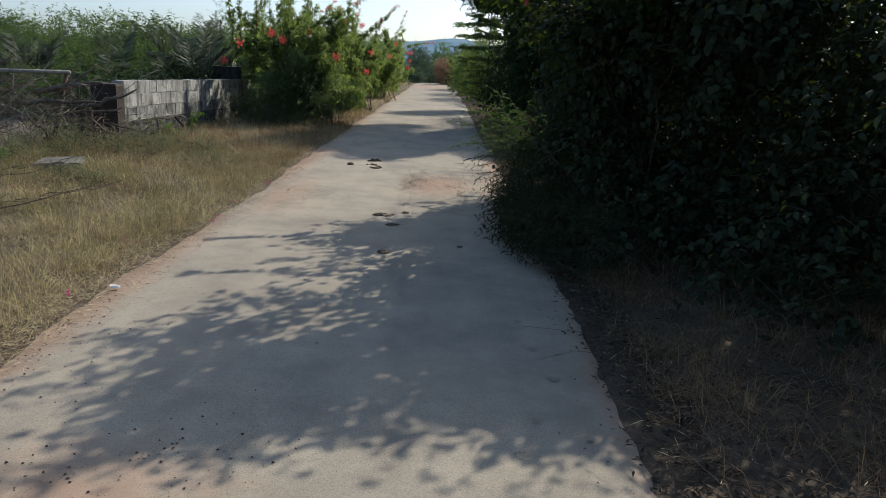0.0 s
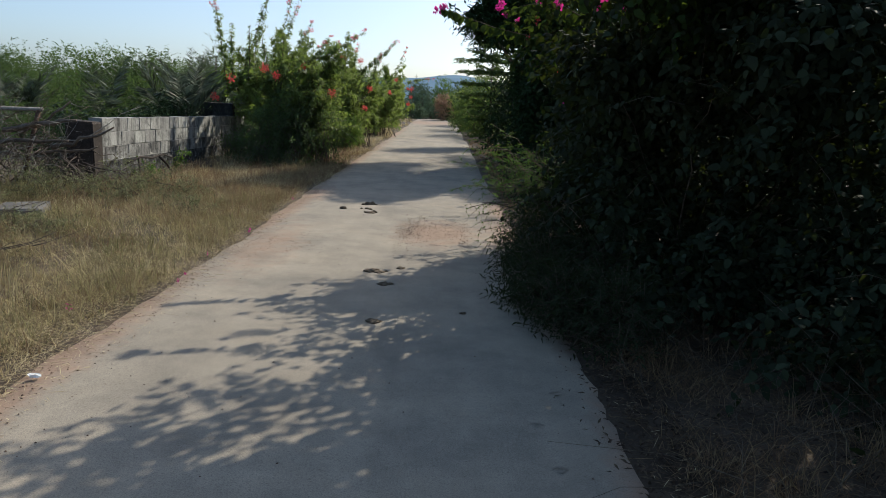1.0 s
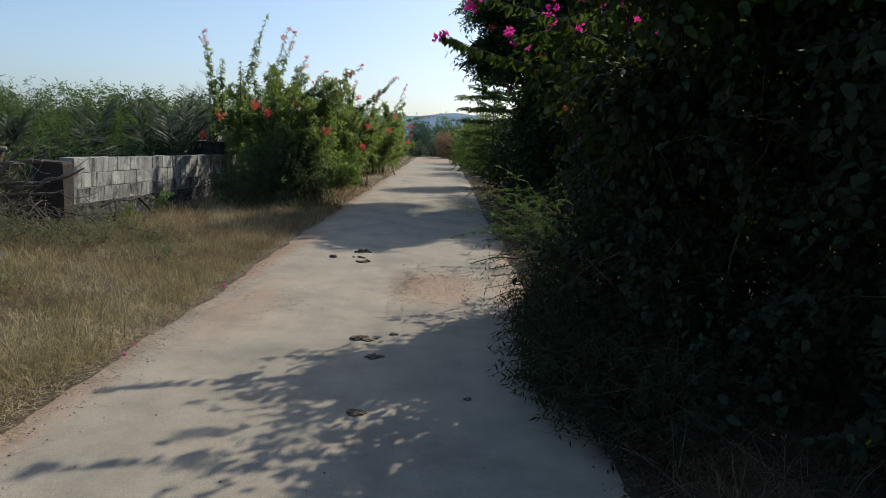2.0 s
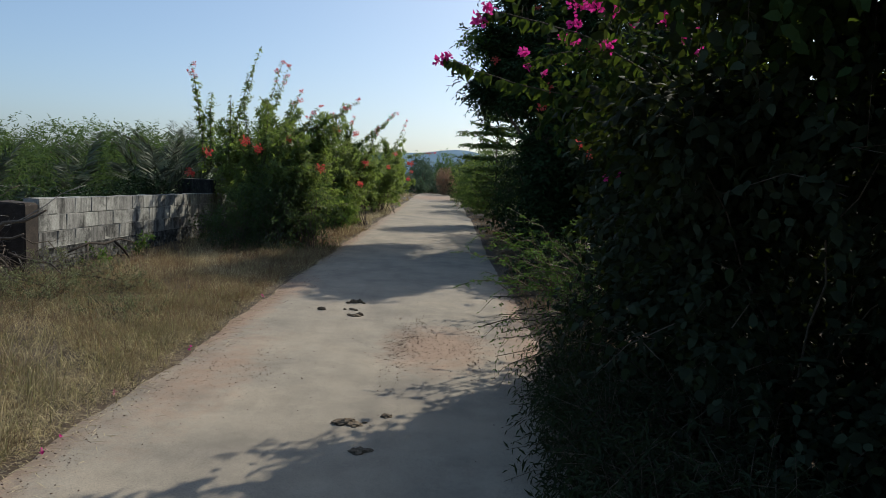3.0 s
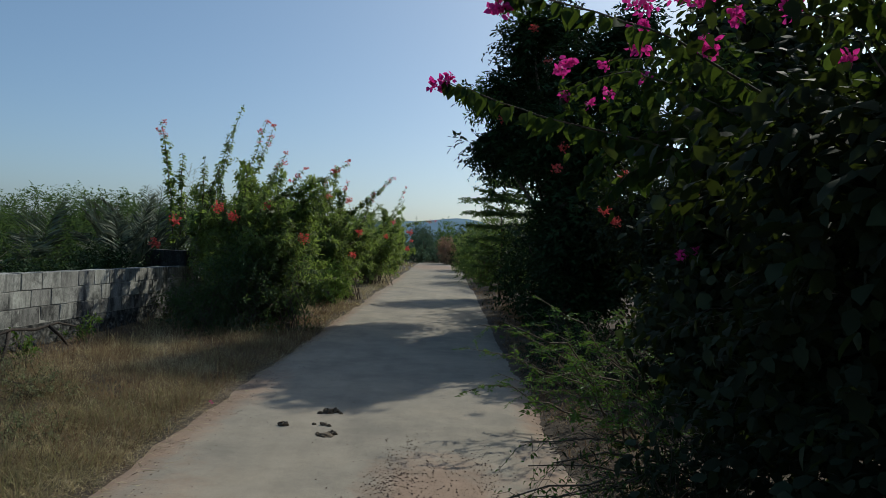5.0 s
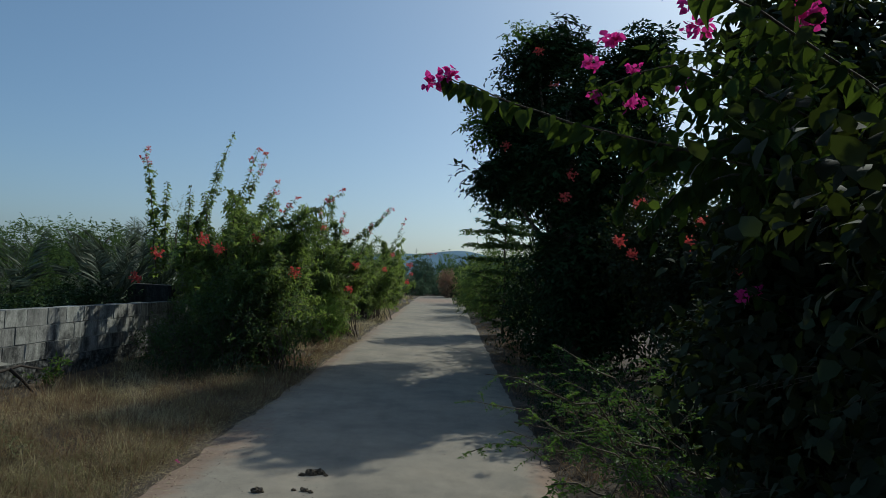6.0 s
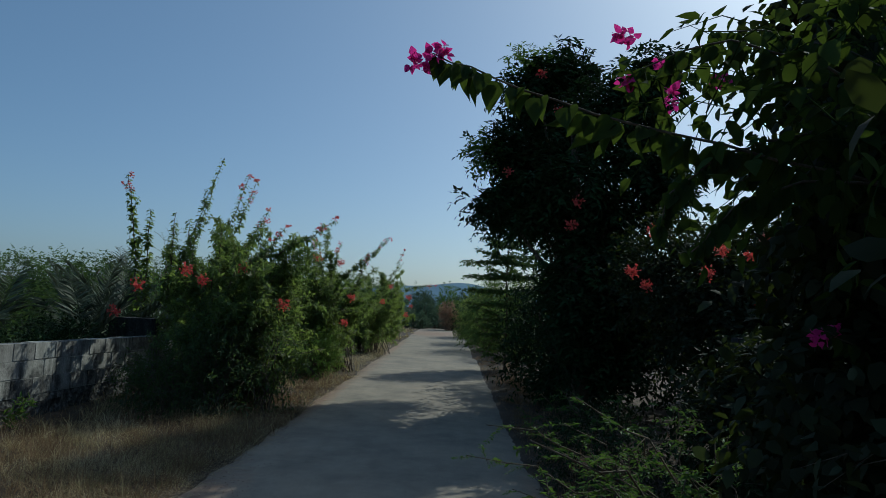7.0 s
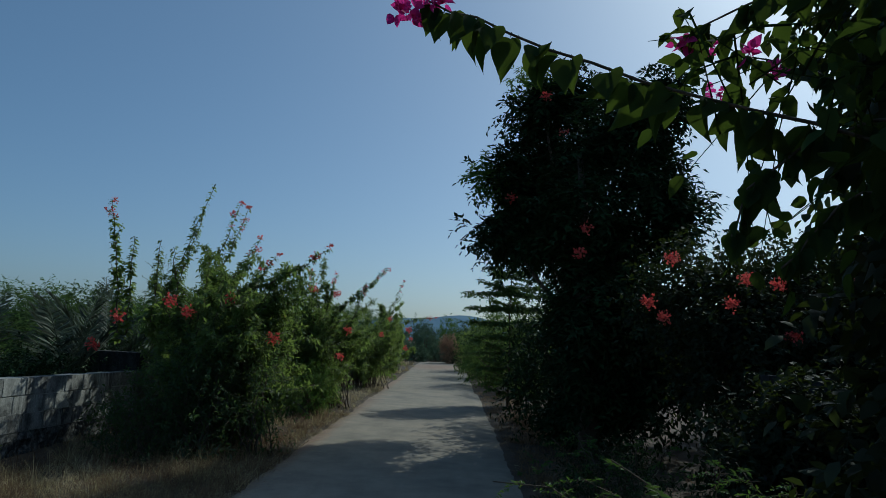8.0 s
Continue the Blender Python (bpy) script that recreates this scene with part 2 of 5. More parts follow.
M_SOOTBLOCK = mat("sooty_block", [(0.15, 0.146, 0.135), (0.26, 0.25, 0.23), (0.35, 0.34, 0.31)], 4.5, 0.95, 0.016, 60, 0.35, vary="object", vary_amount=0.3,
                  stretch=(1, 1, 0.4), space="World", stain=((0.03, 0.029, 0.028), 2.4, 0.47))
M_MORTAR = mat("mortar", [(0.22, 0.21, 0.19), (0.36, 0.345, 0.31)], 7, 0.95, 0.006, 80, 0.2, space="World", stain=((0.04, 0.04, 0.038), 1.7, 0.58))
M_RUBBLE = mat("rubble_base", [(0.018, 0.018, 0.018), (0.055, 0.054, 0.05), (0.17, 0.163, 0.15)], 14, 0.95, 0.03, 26, 0.4, space="World")
M_SILVER = mat("silvery_leaf", [(0.07, 0.1, 0.05), (0.14, 0.165, 0.1)], 3, 0.4, vary="island", vary_amount=0.3, glow_through=0.3, spec=0.5)
M_METAL = mat("rusty_iron", [(0.06, 0.035, 0.025), (0.14, 0.08, 0.05)], 25, 0.75, 0.003, 120, 0.3, metal=0.4)
M_STONE = mat("stone_slab", [(0.075, 0.068, 0.06), (0.17, 0.155, 0.138)], 6, 0.9, 0.008, 60, 0.2)
M_DUNG = mat("dried_dung", [(0.06, 0.044, 0.03), (0.17, 0.125, 0.085)], 25, 0.95, 0.012, 70, 0.4)
# pillar's brown is deepened for its shaded face; dark branch wood shares it
M_DARKBROWN = mat("shade_brown_and_dark_wood", [(0.025, 0.02, 0.017), (0.06, 0.045, 0.036)], 8, 0.95, 0.01, 40, 0.3)
M_BLEACH = mat("bleached_wood", [(0.16, 0.145, 0.125), (0.3, 0.28, 0.25)], 14, 0.9, 0.004, 80, 0.25)
M_WHITE = mat("white_plastic", [(0.7, 0.7, 0.68), (0.8, 0.8, 0.79)], 10, 0.4)
# distance haze is mixed into the hill's blue base colour
M_HILL = mat("haze_blue_hill", [(0.14, 0.21, 0.28), (0.17, 0.25, 0.32)], 0.02, 1.0, spec=0.0)


# ---- mesh helpers ----
rng = np.random.default_rng(7)


def tri_mesh(name, V, F, smooth=False):
    V, F = np.asarray(V, np.float32), np.asarray(F, np.int32)
    me = bpy.data.meshes.new(name)
    me.vertices.add(len(V))
    me.vertices.foreach_set("co", V.ravel())
    k = F.shape[1]
    me.loops.add(F.size)
    me.loops.foreach_set("vertex_index", F.ravel())
    me.polygons.add(len(F))
    me.polygons.foreach_set("loop_start", np.arange(0, F.size, k, dtype=np.int32))
    me.polygons.foreach_set("use_smooth", np.full(len(F), smooth))
    me.update(calc_edges=True)
    me.validate()
    return me


def part(name, data, material, parent=None, label=""):
    """Links a mesh or a bmesh as one object under a thing or a part."""
    if isinstance(data, bmesh.types.BMesh):
        me = bpy.data.meshes.new(name)
        data.to_mesh(me)
        data.free()
        data = me
    if not data.materials:
        data.materials.append(material)
    ob = new(name, data)
    if parent:
        ob.parent = parent
    return tagged(ob, label)


def joined(pieces):
    Vs, Fs, n = [], [], 0
    for V, F in pieces:
        Vs.append(V)
        Fs.append(np.asarray(F) + n)
        n += len(V)
    return np.concatenate(Vs), np.concatenate(Fs)


def unit(a):
    return a / np.maximum(np.linalg.norm(a, axis=-1, keepdims=True), 1e-9)


def tube(pts, radii, sides=6):
    """A tapered round stem along pts."""
    pts = np.asarray(pts, float)
    radii = np.broadcast_to(np.asarray(radii, float), (len(pts),)) if np.ndim(radii) else np.linspace(radii, radii * 0.35, len(pts))
    t = unit(np.gradient(pts, axis=0))
    up = np.array([0.31, 0.2, 0.93]) if abs(t[0][2]) < 0.9 else np.array([0.95, 0.2, 0.1])
    a = unit(np.cross(t, up))
    b = np.cross(t, a)
    an = np.arange(sides) * 2 * np.pi / sides
    V = (pts[:, None] + radii[:, None, None] * (np.cos(an)[None, :, None] * a[:, None] + np.sin(an)[None, :, None] * b[:, None])).reshape(-1, 3)
    F = []
    for i in range(len(pts) - 1):
        for j in range(sides):
            k = (j + 1) % sides
            p, q, r, s = i * sides + j, i * sides + k, (i + 1) * sides + k, (i + 1) * sides + j
            F += [(p, q, r), (p, r, s)]
    for j in range(1, sides - 1):
        F += [(0, j + 1, j), ((len(pts) - 1) * sides, (len(pts) - 1) * sides + j, (len(pts) - 1) * sides + j + 1)]
    return V, np.array(F)


def bend(a, b, sag=0.0, n=7, wob=0.0):
    """A curved line from a to b, sagging or arching, with a little wander."""
    a, b = np.asarray(a, float), np.asarray(b, float)
    s = np.linspace(0, 1, n)[:, None]
    p = a + (b - a) * s
    p[:, 2] += -sag * 4 * (s * (1 - s))[:, 0]
    if wob:
        p[1:-1] += rng.normal(0, wob, (n - 2, 3))
    return p


OVATE_V = np.array([(0, 0, 0), (0.1, 0.34, 0.04), (0.1, -0.34, 0.04), (0.38, 0.5, 0.05), (0.38, -0.5, 0.05), (0.42, 0, -0.07), (0.72, 0.3, -0.04), (0.72, -0.3, -0.04), (1, 0, -0.2)])
OVATE_F = np.array([(0, 2, 5), (0, 5, 1), (1, 5, 3), (5, 2, 4), (3, 5, 6), (5, 4, 7), (5, 7, 6), (6, 7, 8)])
HEX_V = np.array([(0, 0, 0), (0.26, 0.46, 0.05), (0.26, -0.46, 0.05), (0.64, 0.4, -0.02), (0.64, -0.4, -0.02), (1, 0, -0.2)])
HEX_F = np.array([(0, 2, 1), (1, 2, 4), (1, 4, 3), (3, 4, 5)])
LANCE_V = np.array([(0, 0, 0), (0.42, 0.5, 0.05), (1, 0, -0.12), (0.42, -0.5, 0.05)])
LANCE_F = np.array([(0, 2, 1), (0, 3, 2)])


def leaf_set(P, D, N, L, W, ovate=False, curl=1.0):
    """Many small leaves: base P, way D, upper side N, length L, width W."""
    tv, tf = (HEX_V, HEX_F) if ovate == 2 else (OVATE_V, OVATE_F) if ovate else (LANCE_V, LANCE_F)
    D = unit(D)
    N = unit(N - D * np.sum(N * D, -1, keepdims=True))
    S = np.cross(D, N)
    L, W = np.broadcast_to(L, len(P))[:, None, None], np.broadcast_to(W, len(P))[:, None, None]
    V = P[:, None] + L * tv[None, :, :1] * D[:, None] + W * tv[None, :, 1:2] * S[:, None] + L * tv[None, :, 2:] * curl * N[:, None]
    F = tf[None] + (np.arange(len(P)) * len(tv))[:, None, None]
    return V.reshape(-1, 3), F.reshape(-1, 3)


def twigs(clumps, n, length, out=1.0, up=0.35, spread=0.6, shell=0.45, low=0.04, hang=0.0):
    """Twig starts and ways inside a union of lumpy ellipsoids (x, y, z, rx, ry, rz)."""
    c = np.asarray(clumps, float)
    w = c[:, 3] * c[:, 4] * c[:, 5]
    w = w ** 0.8
    k = rng.choice(len(c), n, p=w / w.sum())
    d = unit(rng.normal(size=(n, 3)))
    r = shell + (1 - shell) * rng.random(n) ** 0.7
    r *= 1 + 0.16 * np.sin(7 * d[:, 0] + 3 * k) * np.cos(6 * d[:, 2] + 5 * d[:, 1] + k)
    p = c[k, :3] + d * r[:, None] * c[k, 3:]
    way = unit(d * out + np.array([0, 0, up]) + rng.normal(0, spread, (n, 3)))
    keep = p[:, 2] > low
    L = length * (0.6 + 0.8 * rng.random(n))
    return p[keep], way[keep], L[keep]


def lobes(clumps, r, fill=1.0, shell=0.55):
    """Breaks a union of ellipsoids into many small leafy lobes, with hollows between them."""
    out = []
    for c in np.asarray(clumps, float):
        m = max(3, int(fill * (c[3] * c[4] * c[5]) ** 0.67 / r ** 2 * 2.2))
        d = unit(rng.normal(size=(m, 3)))
        q = np.maximum(c[3:] - 0.5 * r, 0.3 * c[3:])
        p = c[:3] + d * q * (shell + (1 - shell) * rng.random((m, 1)) ** 0.7)
        out.append(np.concatenate([p, r * rng.uniform(0.65, 1.35, (m, 1)) * np.array([1, 1, 0.8])], 1))
    return np.concatenate(out)


def foliage(P, way, L, per, leaf, width, droop=0.25, hang=0.3, flat=False, ovate=False, jitter=0.35):
    """Leaves set along each twig, turning round it, or in two rows (flat)."""
    n = len(P)
    s = (np.arange(per) + 0.6)[None] / per + rng.normal(0, 0.3 / per, (n, per))
    pos = P[:, None] + way[:, None] * (L[:, None] * s)[..., None]
    pos[..., 2] -= droop * L[:, None] * s ** 2
    e1 = unit(np.cross(way, np.array([0.12, 0.05, 0.99])))
    e2 = np.cross(e1, way)
    if flat:
        sg = np.where(np.arange(per) % 2, 1.0, -1.0)
        side = e1[:, None] * sg[None, :, None] + 0.0 * e2[:, None]
    else:
        a = np.arange(per) * 2.4 + rng.random(n)[:, None] * 6.28
        side = np.cos(a)[..., None] * e1[:, None] + np.sin(a)[..., None] * e2[:, None]
    D = 0.55 * way[:, None] + 0.85 * side + rng.normal(0, jitter, (n, per, 3))
    D[..., 2] -= hang
    N = way[:, None] * 0.5 + np.array([0, 0, 0.8]) + rng.normal(0, jitter, (n, per, 3))
    sz = 0.65 + 0.6 * rng.random((n, per))
    ok = (pos[..., 2] > 0.02).ravel()
    return leaf_set(pos.reshape(-1, 3)[ok], D.reshape(-1, 3)[ok], N.reshape(-1, 3)[ok], (leaf * sz).ravel()[ok], (width * sz).ravel()[ok], ovate)


def limbs(base, ends, radius, sides=5, wob=0.08, spread=0.15):
    out = []
    for e in ends:
        b = np.array(base) + np.array([rng.normal(0, spread), rng.normal(0, spread), 0])
        e = np.asarray(e, float)
        mid = b + (e - b) * 0.5 + np.array([0, 0, 0.12 * np.linalg.norm(e - b)])
        pts = np.array([b * (1 - s) ** 2 + 2 * mid * s * (1 - s) + e * s * s for s in np.linspace(0, 1, 8)])
        pts[1:-1] += rng.normal(0, wob * 0.4, (6, 3))
        out.append(tube(pts, radius * (0.7 + 0.5 * rng.random()), sides))
    return out


def twig_sticks(P, way, L, r=0.003, every=1, droop=0.25):
    out = []
    for p, w, l in list(zip(P, way, L))[::every]:
        s = np.linspace(-0.3, 1, 3)[:, None]
        pts = p + w * l * s
        pts[:, 2] -= droop * l * (s[:, 0] ** 2)
        out.append(tube(pts, r, 3))
    return out


def bracts(centre, radius, n, size):
    """Papery bracts springing from one point."""
    d = unit(rng.normal(size=(n, 3)) * (1, 1, 0.75))
    P = np.asarray(centre) + d * radius * (0.2 + 0.75 * rng.random((n, 1)))
    V, F = leaf_set(P, d * 0.7 + rng.normal(0, 0.7, (n, 3)), rng.normal(size=(n, 3)), size * (0.7 + 0.6 * rng.random(n)), size * 0.95 * (0.7 + 0.5 * rng.random(n)), True)
    k = len(OVATE_V)
    hub = len(V)
    stalk = np.arange(n) * k
    V = np.concatenate([V, np.asarray(centre, float)[None], V[stalk] + 0.0015])
    F = np.concatenate([F, np.stack([np.full(n, hub), stalk, hub + 1 + np.arange(n)], -1)])
    return V, F


def flower_cluster(parent, centre, radius, n, size, material):
    V, F = bracts(centre, radius, n, size)
    return part("bloom", tri_mesh("bloom", V, F), material, parent)


def thing(name, label, category, group="", kind="", at=(0, 0, 0)):
    ob = new(name)
    ob.location = at
    ob.empty_display_size = 0.2
    return tagged(ob, label, category, group, kind)


def shrub(name, label, category, clumps, n, per, twig, leaf, width, material, base, stem=0.03, flat=False, ovate=False, group="", up=0.35, droop=0.25,
          hang=0.3, shell=0.45, sticks=0, n_limb=9, out=1.0, spread=0.6):
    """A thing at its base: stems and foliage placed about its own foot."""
    t = thing(name, label, category, group, at=base)
    cl = np.array(clumps, float)
    cl[:, :3] -= np.array(base)
    P, way, L = twigs(cl, n, twig, up=up, shell=shell, out=out, spread=spread)
    V, F = foliage(P, way, L, per, leaf, width, droop, hang, flat, ovate)
    part("crown", tri_mesh("crown", V, F), material, t)
    ends = [c[:3] + rng.normal(0, 0.3, 3) * c[3:] for c in cl[rng.integers(0, len(cl), n_limb)]]
    st = limbs((0, 0, -0.03), ends, stem)
    if sticks:
        st += twig_sticks(P, way, L, 0.003, sticks, droop)
    tagged(part("branchwork", tri_mesh("branchwork", *joined(st), smooth=True), M_BARK, t), kind="stuff")
    return t


def shoot(parent, a, b, sag, leaf, n, material, flower=None, radius=0.012, fsize=0.05, fr=0.09):
    """A long wand that curves as it rises, leafy below, thin at the tip, with hanging leaves, side sprigs and flowers at the tip."""
    o = np.array(parent.location)
    pts = bend(np.array(a) - o, np.array(b) - o, sag, 13, 0.012)
    lines = [pts]
    for j in (4, 5, 7, 8):
        w = unit(pts[j + 1] - pts[j]) + rng.normal(0, 0.3, 3) + np.array([0, 0, 0.25])
        lines.append(bend(pts[j], pts[j] + unit(w) * rng.uniform(0.2, 0.42), 0.02, 6, 0.01))
    st = part("shoot", tri_mesh("shoot", *joined([tube(q, radius if k == 0 else radius * 0.5, 5) for k, q in enumerate(lines)]), smooth=True), M_BARK, parent)
    Ps, Ws, Ts = [], [], []
    for k, q in enumerate(lines):
        m = n if k == 0 else n // 7
        f = (rng.random(m) ** (1.25 if k == 0 else 0.9)) * (len(q) - 1.001)
        i = f.astype(int)
        Ps.append(q[i] + (q[i + 1] - q[i]) * (f - i)[:, None])
        Ws.append(unit(q[i + 1] - q[i]))
        Ts.append((1.25 if k == 0 else 0.95) - 0.75 * f / len(q))
    P, way, taper = np.concatenate(Ps), np.concatenate(Ws), np.concatenate(Ts)
    n = len(P)
    e = unit(rng.normal(size=(n, 3)))
    e = unit(e - way * np.sum(e * way, -1, keepdims=True))
    V, F = leaf_set(P + e * 0.012, way * 0.25 + e - np.array([0, 0, 0.4]) + rng.normal(0, 0.25, (n, 3)), way + np.array([0, 0, 0.5]) + rng.normal(0, 0.3, (n, 3)), leaf * taper, leaf * 0.55 * taper, 2)
    part("leaves", tri_mesh("leaves", V, F), material, st)
    if flower:
        for j, r, k in ((-1, 0.05, 16), (-2, 0.075, 22), (-3, 0.06, 12)):
            flower_cluster(st, pts[j] + rng.normal(0, 0.025, 3), r, k, fsize, flower)
    return st


# ---- ground ----
rng = np.random.default_rng(11)
def road_mid(y):
    return -0.54 - 0.012 * y


ROAD_HALF = 1.5


def ground_z(x, y):
    """The lie of the land: a road bed, low verges, a fall behind the wall line."""
    d = np.abs(x - road_mid(y)) - ROAD_HALF
    z = np.where(d < 0, -0.03, 0.02 * np.clip(d / 0.4, 0, 1) - 0.005)
    z = z + np.where(d > 0, 0.02 * np.sin(1.7 * x + 0.6 * y) * np.sin(1.1 * y - 0.4 * x), 0) * np.clip(d, 0, 1)
    return z - 0.3 * np.clip((-5.6 - x) / 1.2, 0, 1) * np.clip((y - 4) / 4, 0, 1)


def grid_mesh(name, xs, ys, zf):
    X, Y = np.meshgrid(xs, ys)
    V = np.stack([X, Y, zf(X, Y)], -1).reshape(-1, 3)
    nx = len(xs)
    i = (np.arange(len(ys) - 1)[:, None] * nx + np.arange(nx - 1)[None]).ravel()
    F = np.stack([i, i + 1, i + nx + 1, i + nx], -1)
    return tri_mesh(name, V, F, True)


def stretch_axis(lo, hi, step, far):
    core = list(np.arange(lo, hi + step / 2, step))
    g, s = [], step
    v = hi
    while v < far:
        s *= 1.35
        v += s
        g.append(v)
    h, s, v = [], step, lo
    while v > -far:
        s *= 1.35
        v -= s
        h.append(v)
    return np.array(h[::-1] + core + g)


ground = part("ground", grid_mesh("ground", stretch_axis(-9, 7, 0.2, 2500), stretch_axis(-2, 30, 0.3, 2500), ground_z), M_GROUND)
tagged(ground, "dry brown earth verge with sparse soil", "ground", kind="structure")

ys = np.concatenate([np.arange(-12, 30, 0.12), np.arange(30, 60, 0.4)])
wob = lambda y, a: 0.05 * np.sin(0.9 * y + a) + 0.04 * np.sin(2.3 * y + 2 * a) + 0.03 * np.sin(6.1 * y + a * 3) + 0.015 * np.sin(17 * y + a)
cols = 15
V, F = [], []
for r, y in enumerate(ys):
    xl, xr = road_mid(y) - ROAD_HALF - 0.2 + wob(y, 0.4) * 0.8, road_mid(y) + ROAD_HALF + 0.05 + wob(y, 2.1) * 0.4 + 0.03 * math.sin(9.7 * y) * math.sin(3.1 * y) + 0.02 * math.sin(23 * y)
    for c in range(cols):
        s = c / (cols - 1)
        edge = min(s, 1 - s)
        V.append((xl + (xr - xl) * s, y, (-0.04 if edge == 0 else 0.004 if edge < 0.1 else 0.012) + 0.001 * math.sin(3 * y + 9 * s)))
        if r and c:
            k = r * cols + c
            F.append((k - cols - 1, k - cols, k, k - 1))
road = tagged(part("road", tri_mesh("road", V, F, True), M_ROAD), "pale dusty concrete village road with worn edges", "road", kind="structure")

def crack(y0, x0, x1, seed):
    r = random.Random(seed)
    n_ = 60
    V, F, yy = [], [], y0
    for i in range(n_ + 1):
        xx = x0 + (x1 - x0) * i / n_
        yy += r.uniform(-0.02, 0.02)
        w = 0.0005 + 0.0012 * r.random()
        V += [(xx, yy - w, 0.0142), (xx, yy + w, 0.0142)]
        if i and r.random() < 0.8:
            F.append((2 * i - 2, 2 * i, 2 * i + 1, 2 * i - 1))
    part("crack", tri_mesh("crack", V, F), M_CRACK, road)


for i, (y0, x0, x1) in enumerate([(7.6, -1.7, -0.2), (6.5, -1.9, -0.9), (4.4, -1.5, 0.3), (10.1, -1.8, -0.4), (12.9, -1.9, 0.2), (16.2, -2.0, 0.3), (3.3, -0.6, 0.7)]):
    crack(y0, x0, x1, i)

# far hill: one long ridge
hx = np.linspace(-900, 700, 90)
hy = np.linspace(0, 1, 9)
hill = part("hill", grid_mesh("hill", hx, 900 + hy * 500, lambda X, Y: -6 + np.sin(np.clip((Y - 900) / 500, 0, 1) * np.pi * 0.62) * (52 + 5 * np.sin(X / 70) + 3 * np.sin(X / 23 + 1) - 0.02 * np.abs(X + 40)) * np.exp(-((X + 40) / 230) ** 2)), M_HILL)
tagged(hill, "low wooded hill on the horizon, coloured blue with distance haze", "hill", kind="structure")


# ---- block walls ----
def bevel_box(sx, sy, sz, bev, rough=0.0, seed=0):
    bm = bmesh.new()
    bmesh.ops.create_cube(bm, size=1, matrix=Matrix.Diagonal((sx, sy, sz, 1)))
    if bev:
        bmesh.ops.bevel(bm, geom=bm.edges[:], offset=bev, segments=1, affect="EDGES")
    r = random.Random(seed)
    for v in bm.verts:
        v.co += Vector((r.uniform(-1, 1), r.uniform(-1, 1), r.uniform(-1, 1))) * rough
    return bm


def mesh_of(bm, name, material):
    me = bpy.data.meshes.new(name)
    bm.to_mesh(me)
    bm.free()
    me.materials.append(material)
    return me


def block_wall(name, x, y0, y1, top, label, course=0.22, length=0.45, rows=3, thick=0.2, slope=0.0, face=None):
    wall = thing(name, label, "wall", kind="structure", at=(x, y0, 0))
    face = face or M_BLOCK
    core = bevel_box(thick - 0.016, y1 - y0, rows * course - 0.01, 0)
    bmesh.ops.translate(core, verts=core.verts, vec=(0, (y1 - y0) / 2, top - rows * course / 2 - 0.004))
    part("mortar", core, M_MORTAR if face is M_BLOCK else face, wall)
    low = top - rows * course
    foot = bmesh.new()
    bmesh.ops.create_grid(foot, x_segments=2, y_segments=60, size=1)
    bmesh.ops.delete(foot, geom=foot.verts[:], context="VERTS")
    ny, nz = 70, 8
    rr = random.Random(3)
    gridv = [[foot.verts.new((thick / 2 + rr.uniform(-0.03, 0.035), (y1 - y0) * j / ny, -0.35 + (low + 0.35) * k / nz)) for k in range(nz + 1)] for j in range(ny + 1)]
    back = [[foot.verts.new((-thick / 2, (y1 - y0) * j / ny, -0.35 + (low + 0.35) * k / nz)) for k in (0, nz)] for j in range(ny + 1)]
    for j in range(ny):
        for k in range(nz):
            foot.faces.new((gridv[j][k], gridv[j + 1][k], gridv[j + 1][k + 1], gridv[j][k + 1]))
        foot.faces.new((gridv[j][nz], gridv[j + 1][nz], back[j + 1][1], back[j][1]))
        foot.faces.new((back[j][0], back[j][1], back[j + 1][1], back[j + 1][0]))
    for j in (0, ny):
        foot.faces.new([v for v in (*[gridv[j][k] for k in range(nz + 1)], back[j][1], back[j][0])])
    part("rubble_footing", foot, M_RUBBLE, wall, "blackened crumbling rubble footing")
    meshes = [mesh_of(bevel_box(thick, length - 0.010, course - 0.009, 0.005, 0.006, i), "block", face) for i in range(4)]
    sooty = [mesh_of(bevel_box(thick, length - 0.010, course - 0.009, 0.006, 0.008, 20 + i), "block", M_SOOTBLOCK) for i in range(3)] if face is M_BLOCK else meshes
    half = mesh_of(bevel_box(thick, length / 2 - 0.010, course - 0.009, 0.005, 0.006, 9), "block", face)
    for r in range(rows):
        y = y0 + (length / 2 if r % 2 else 0)
        if r % 2:
            b = part("block", half, M_BLOCK, wall)
            b.location = (0, length / 4, top - course * (r + 0.5))
        while y + length <= y1 + 0.01:
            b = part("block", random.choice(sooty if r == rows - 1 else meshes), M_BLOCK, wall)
            b.location = (random.uniform(-0.004, 0.004), y - y0 + length / 2, top - course * (r + 0.5))
            y += length
    wall.rotation_euler.x = radians(slope)
    return wall


block_wall("wall_west", -5.45, 11.95, 19.6, 1.0, "weathered grey concrete block wall with black stains", slope=-0.85)
# this wall and the northwest one take the block colour darkened for shade
cross = block_wall("wall_east", 2.62, 13.1, 17.1, 1.45, "grey concrete block wall standing across the shrubs", rows=4, face=M_SHADEBLOCK)
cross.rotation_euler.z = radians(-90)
cross = block_wall("wall_northwest", -6.75, 18.9, 20.25, 1.2, "stained block wall at the corner behind the shrub, coloured dark as in shade", rows=4, face=M_SHADEBLOCK)
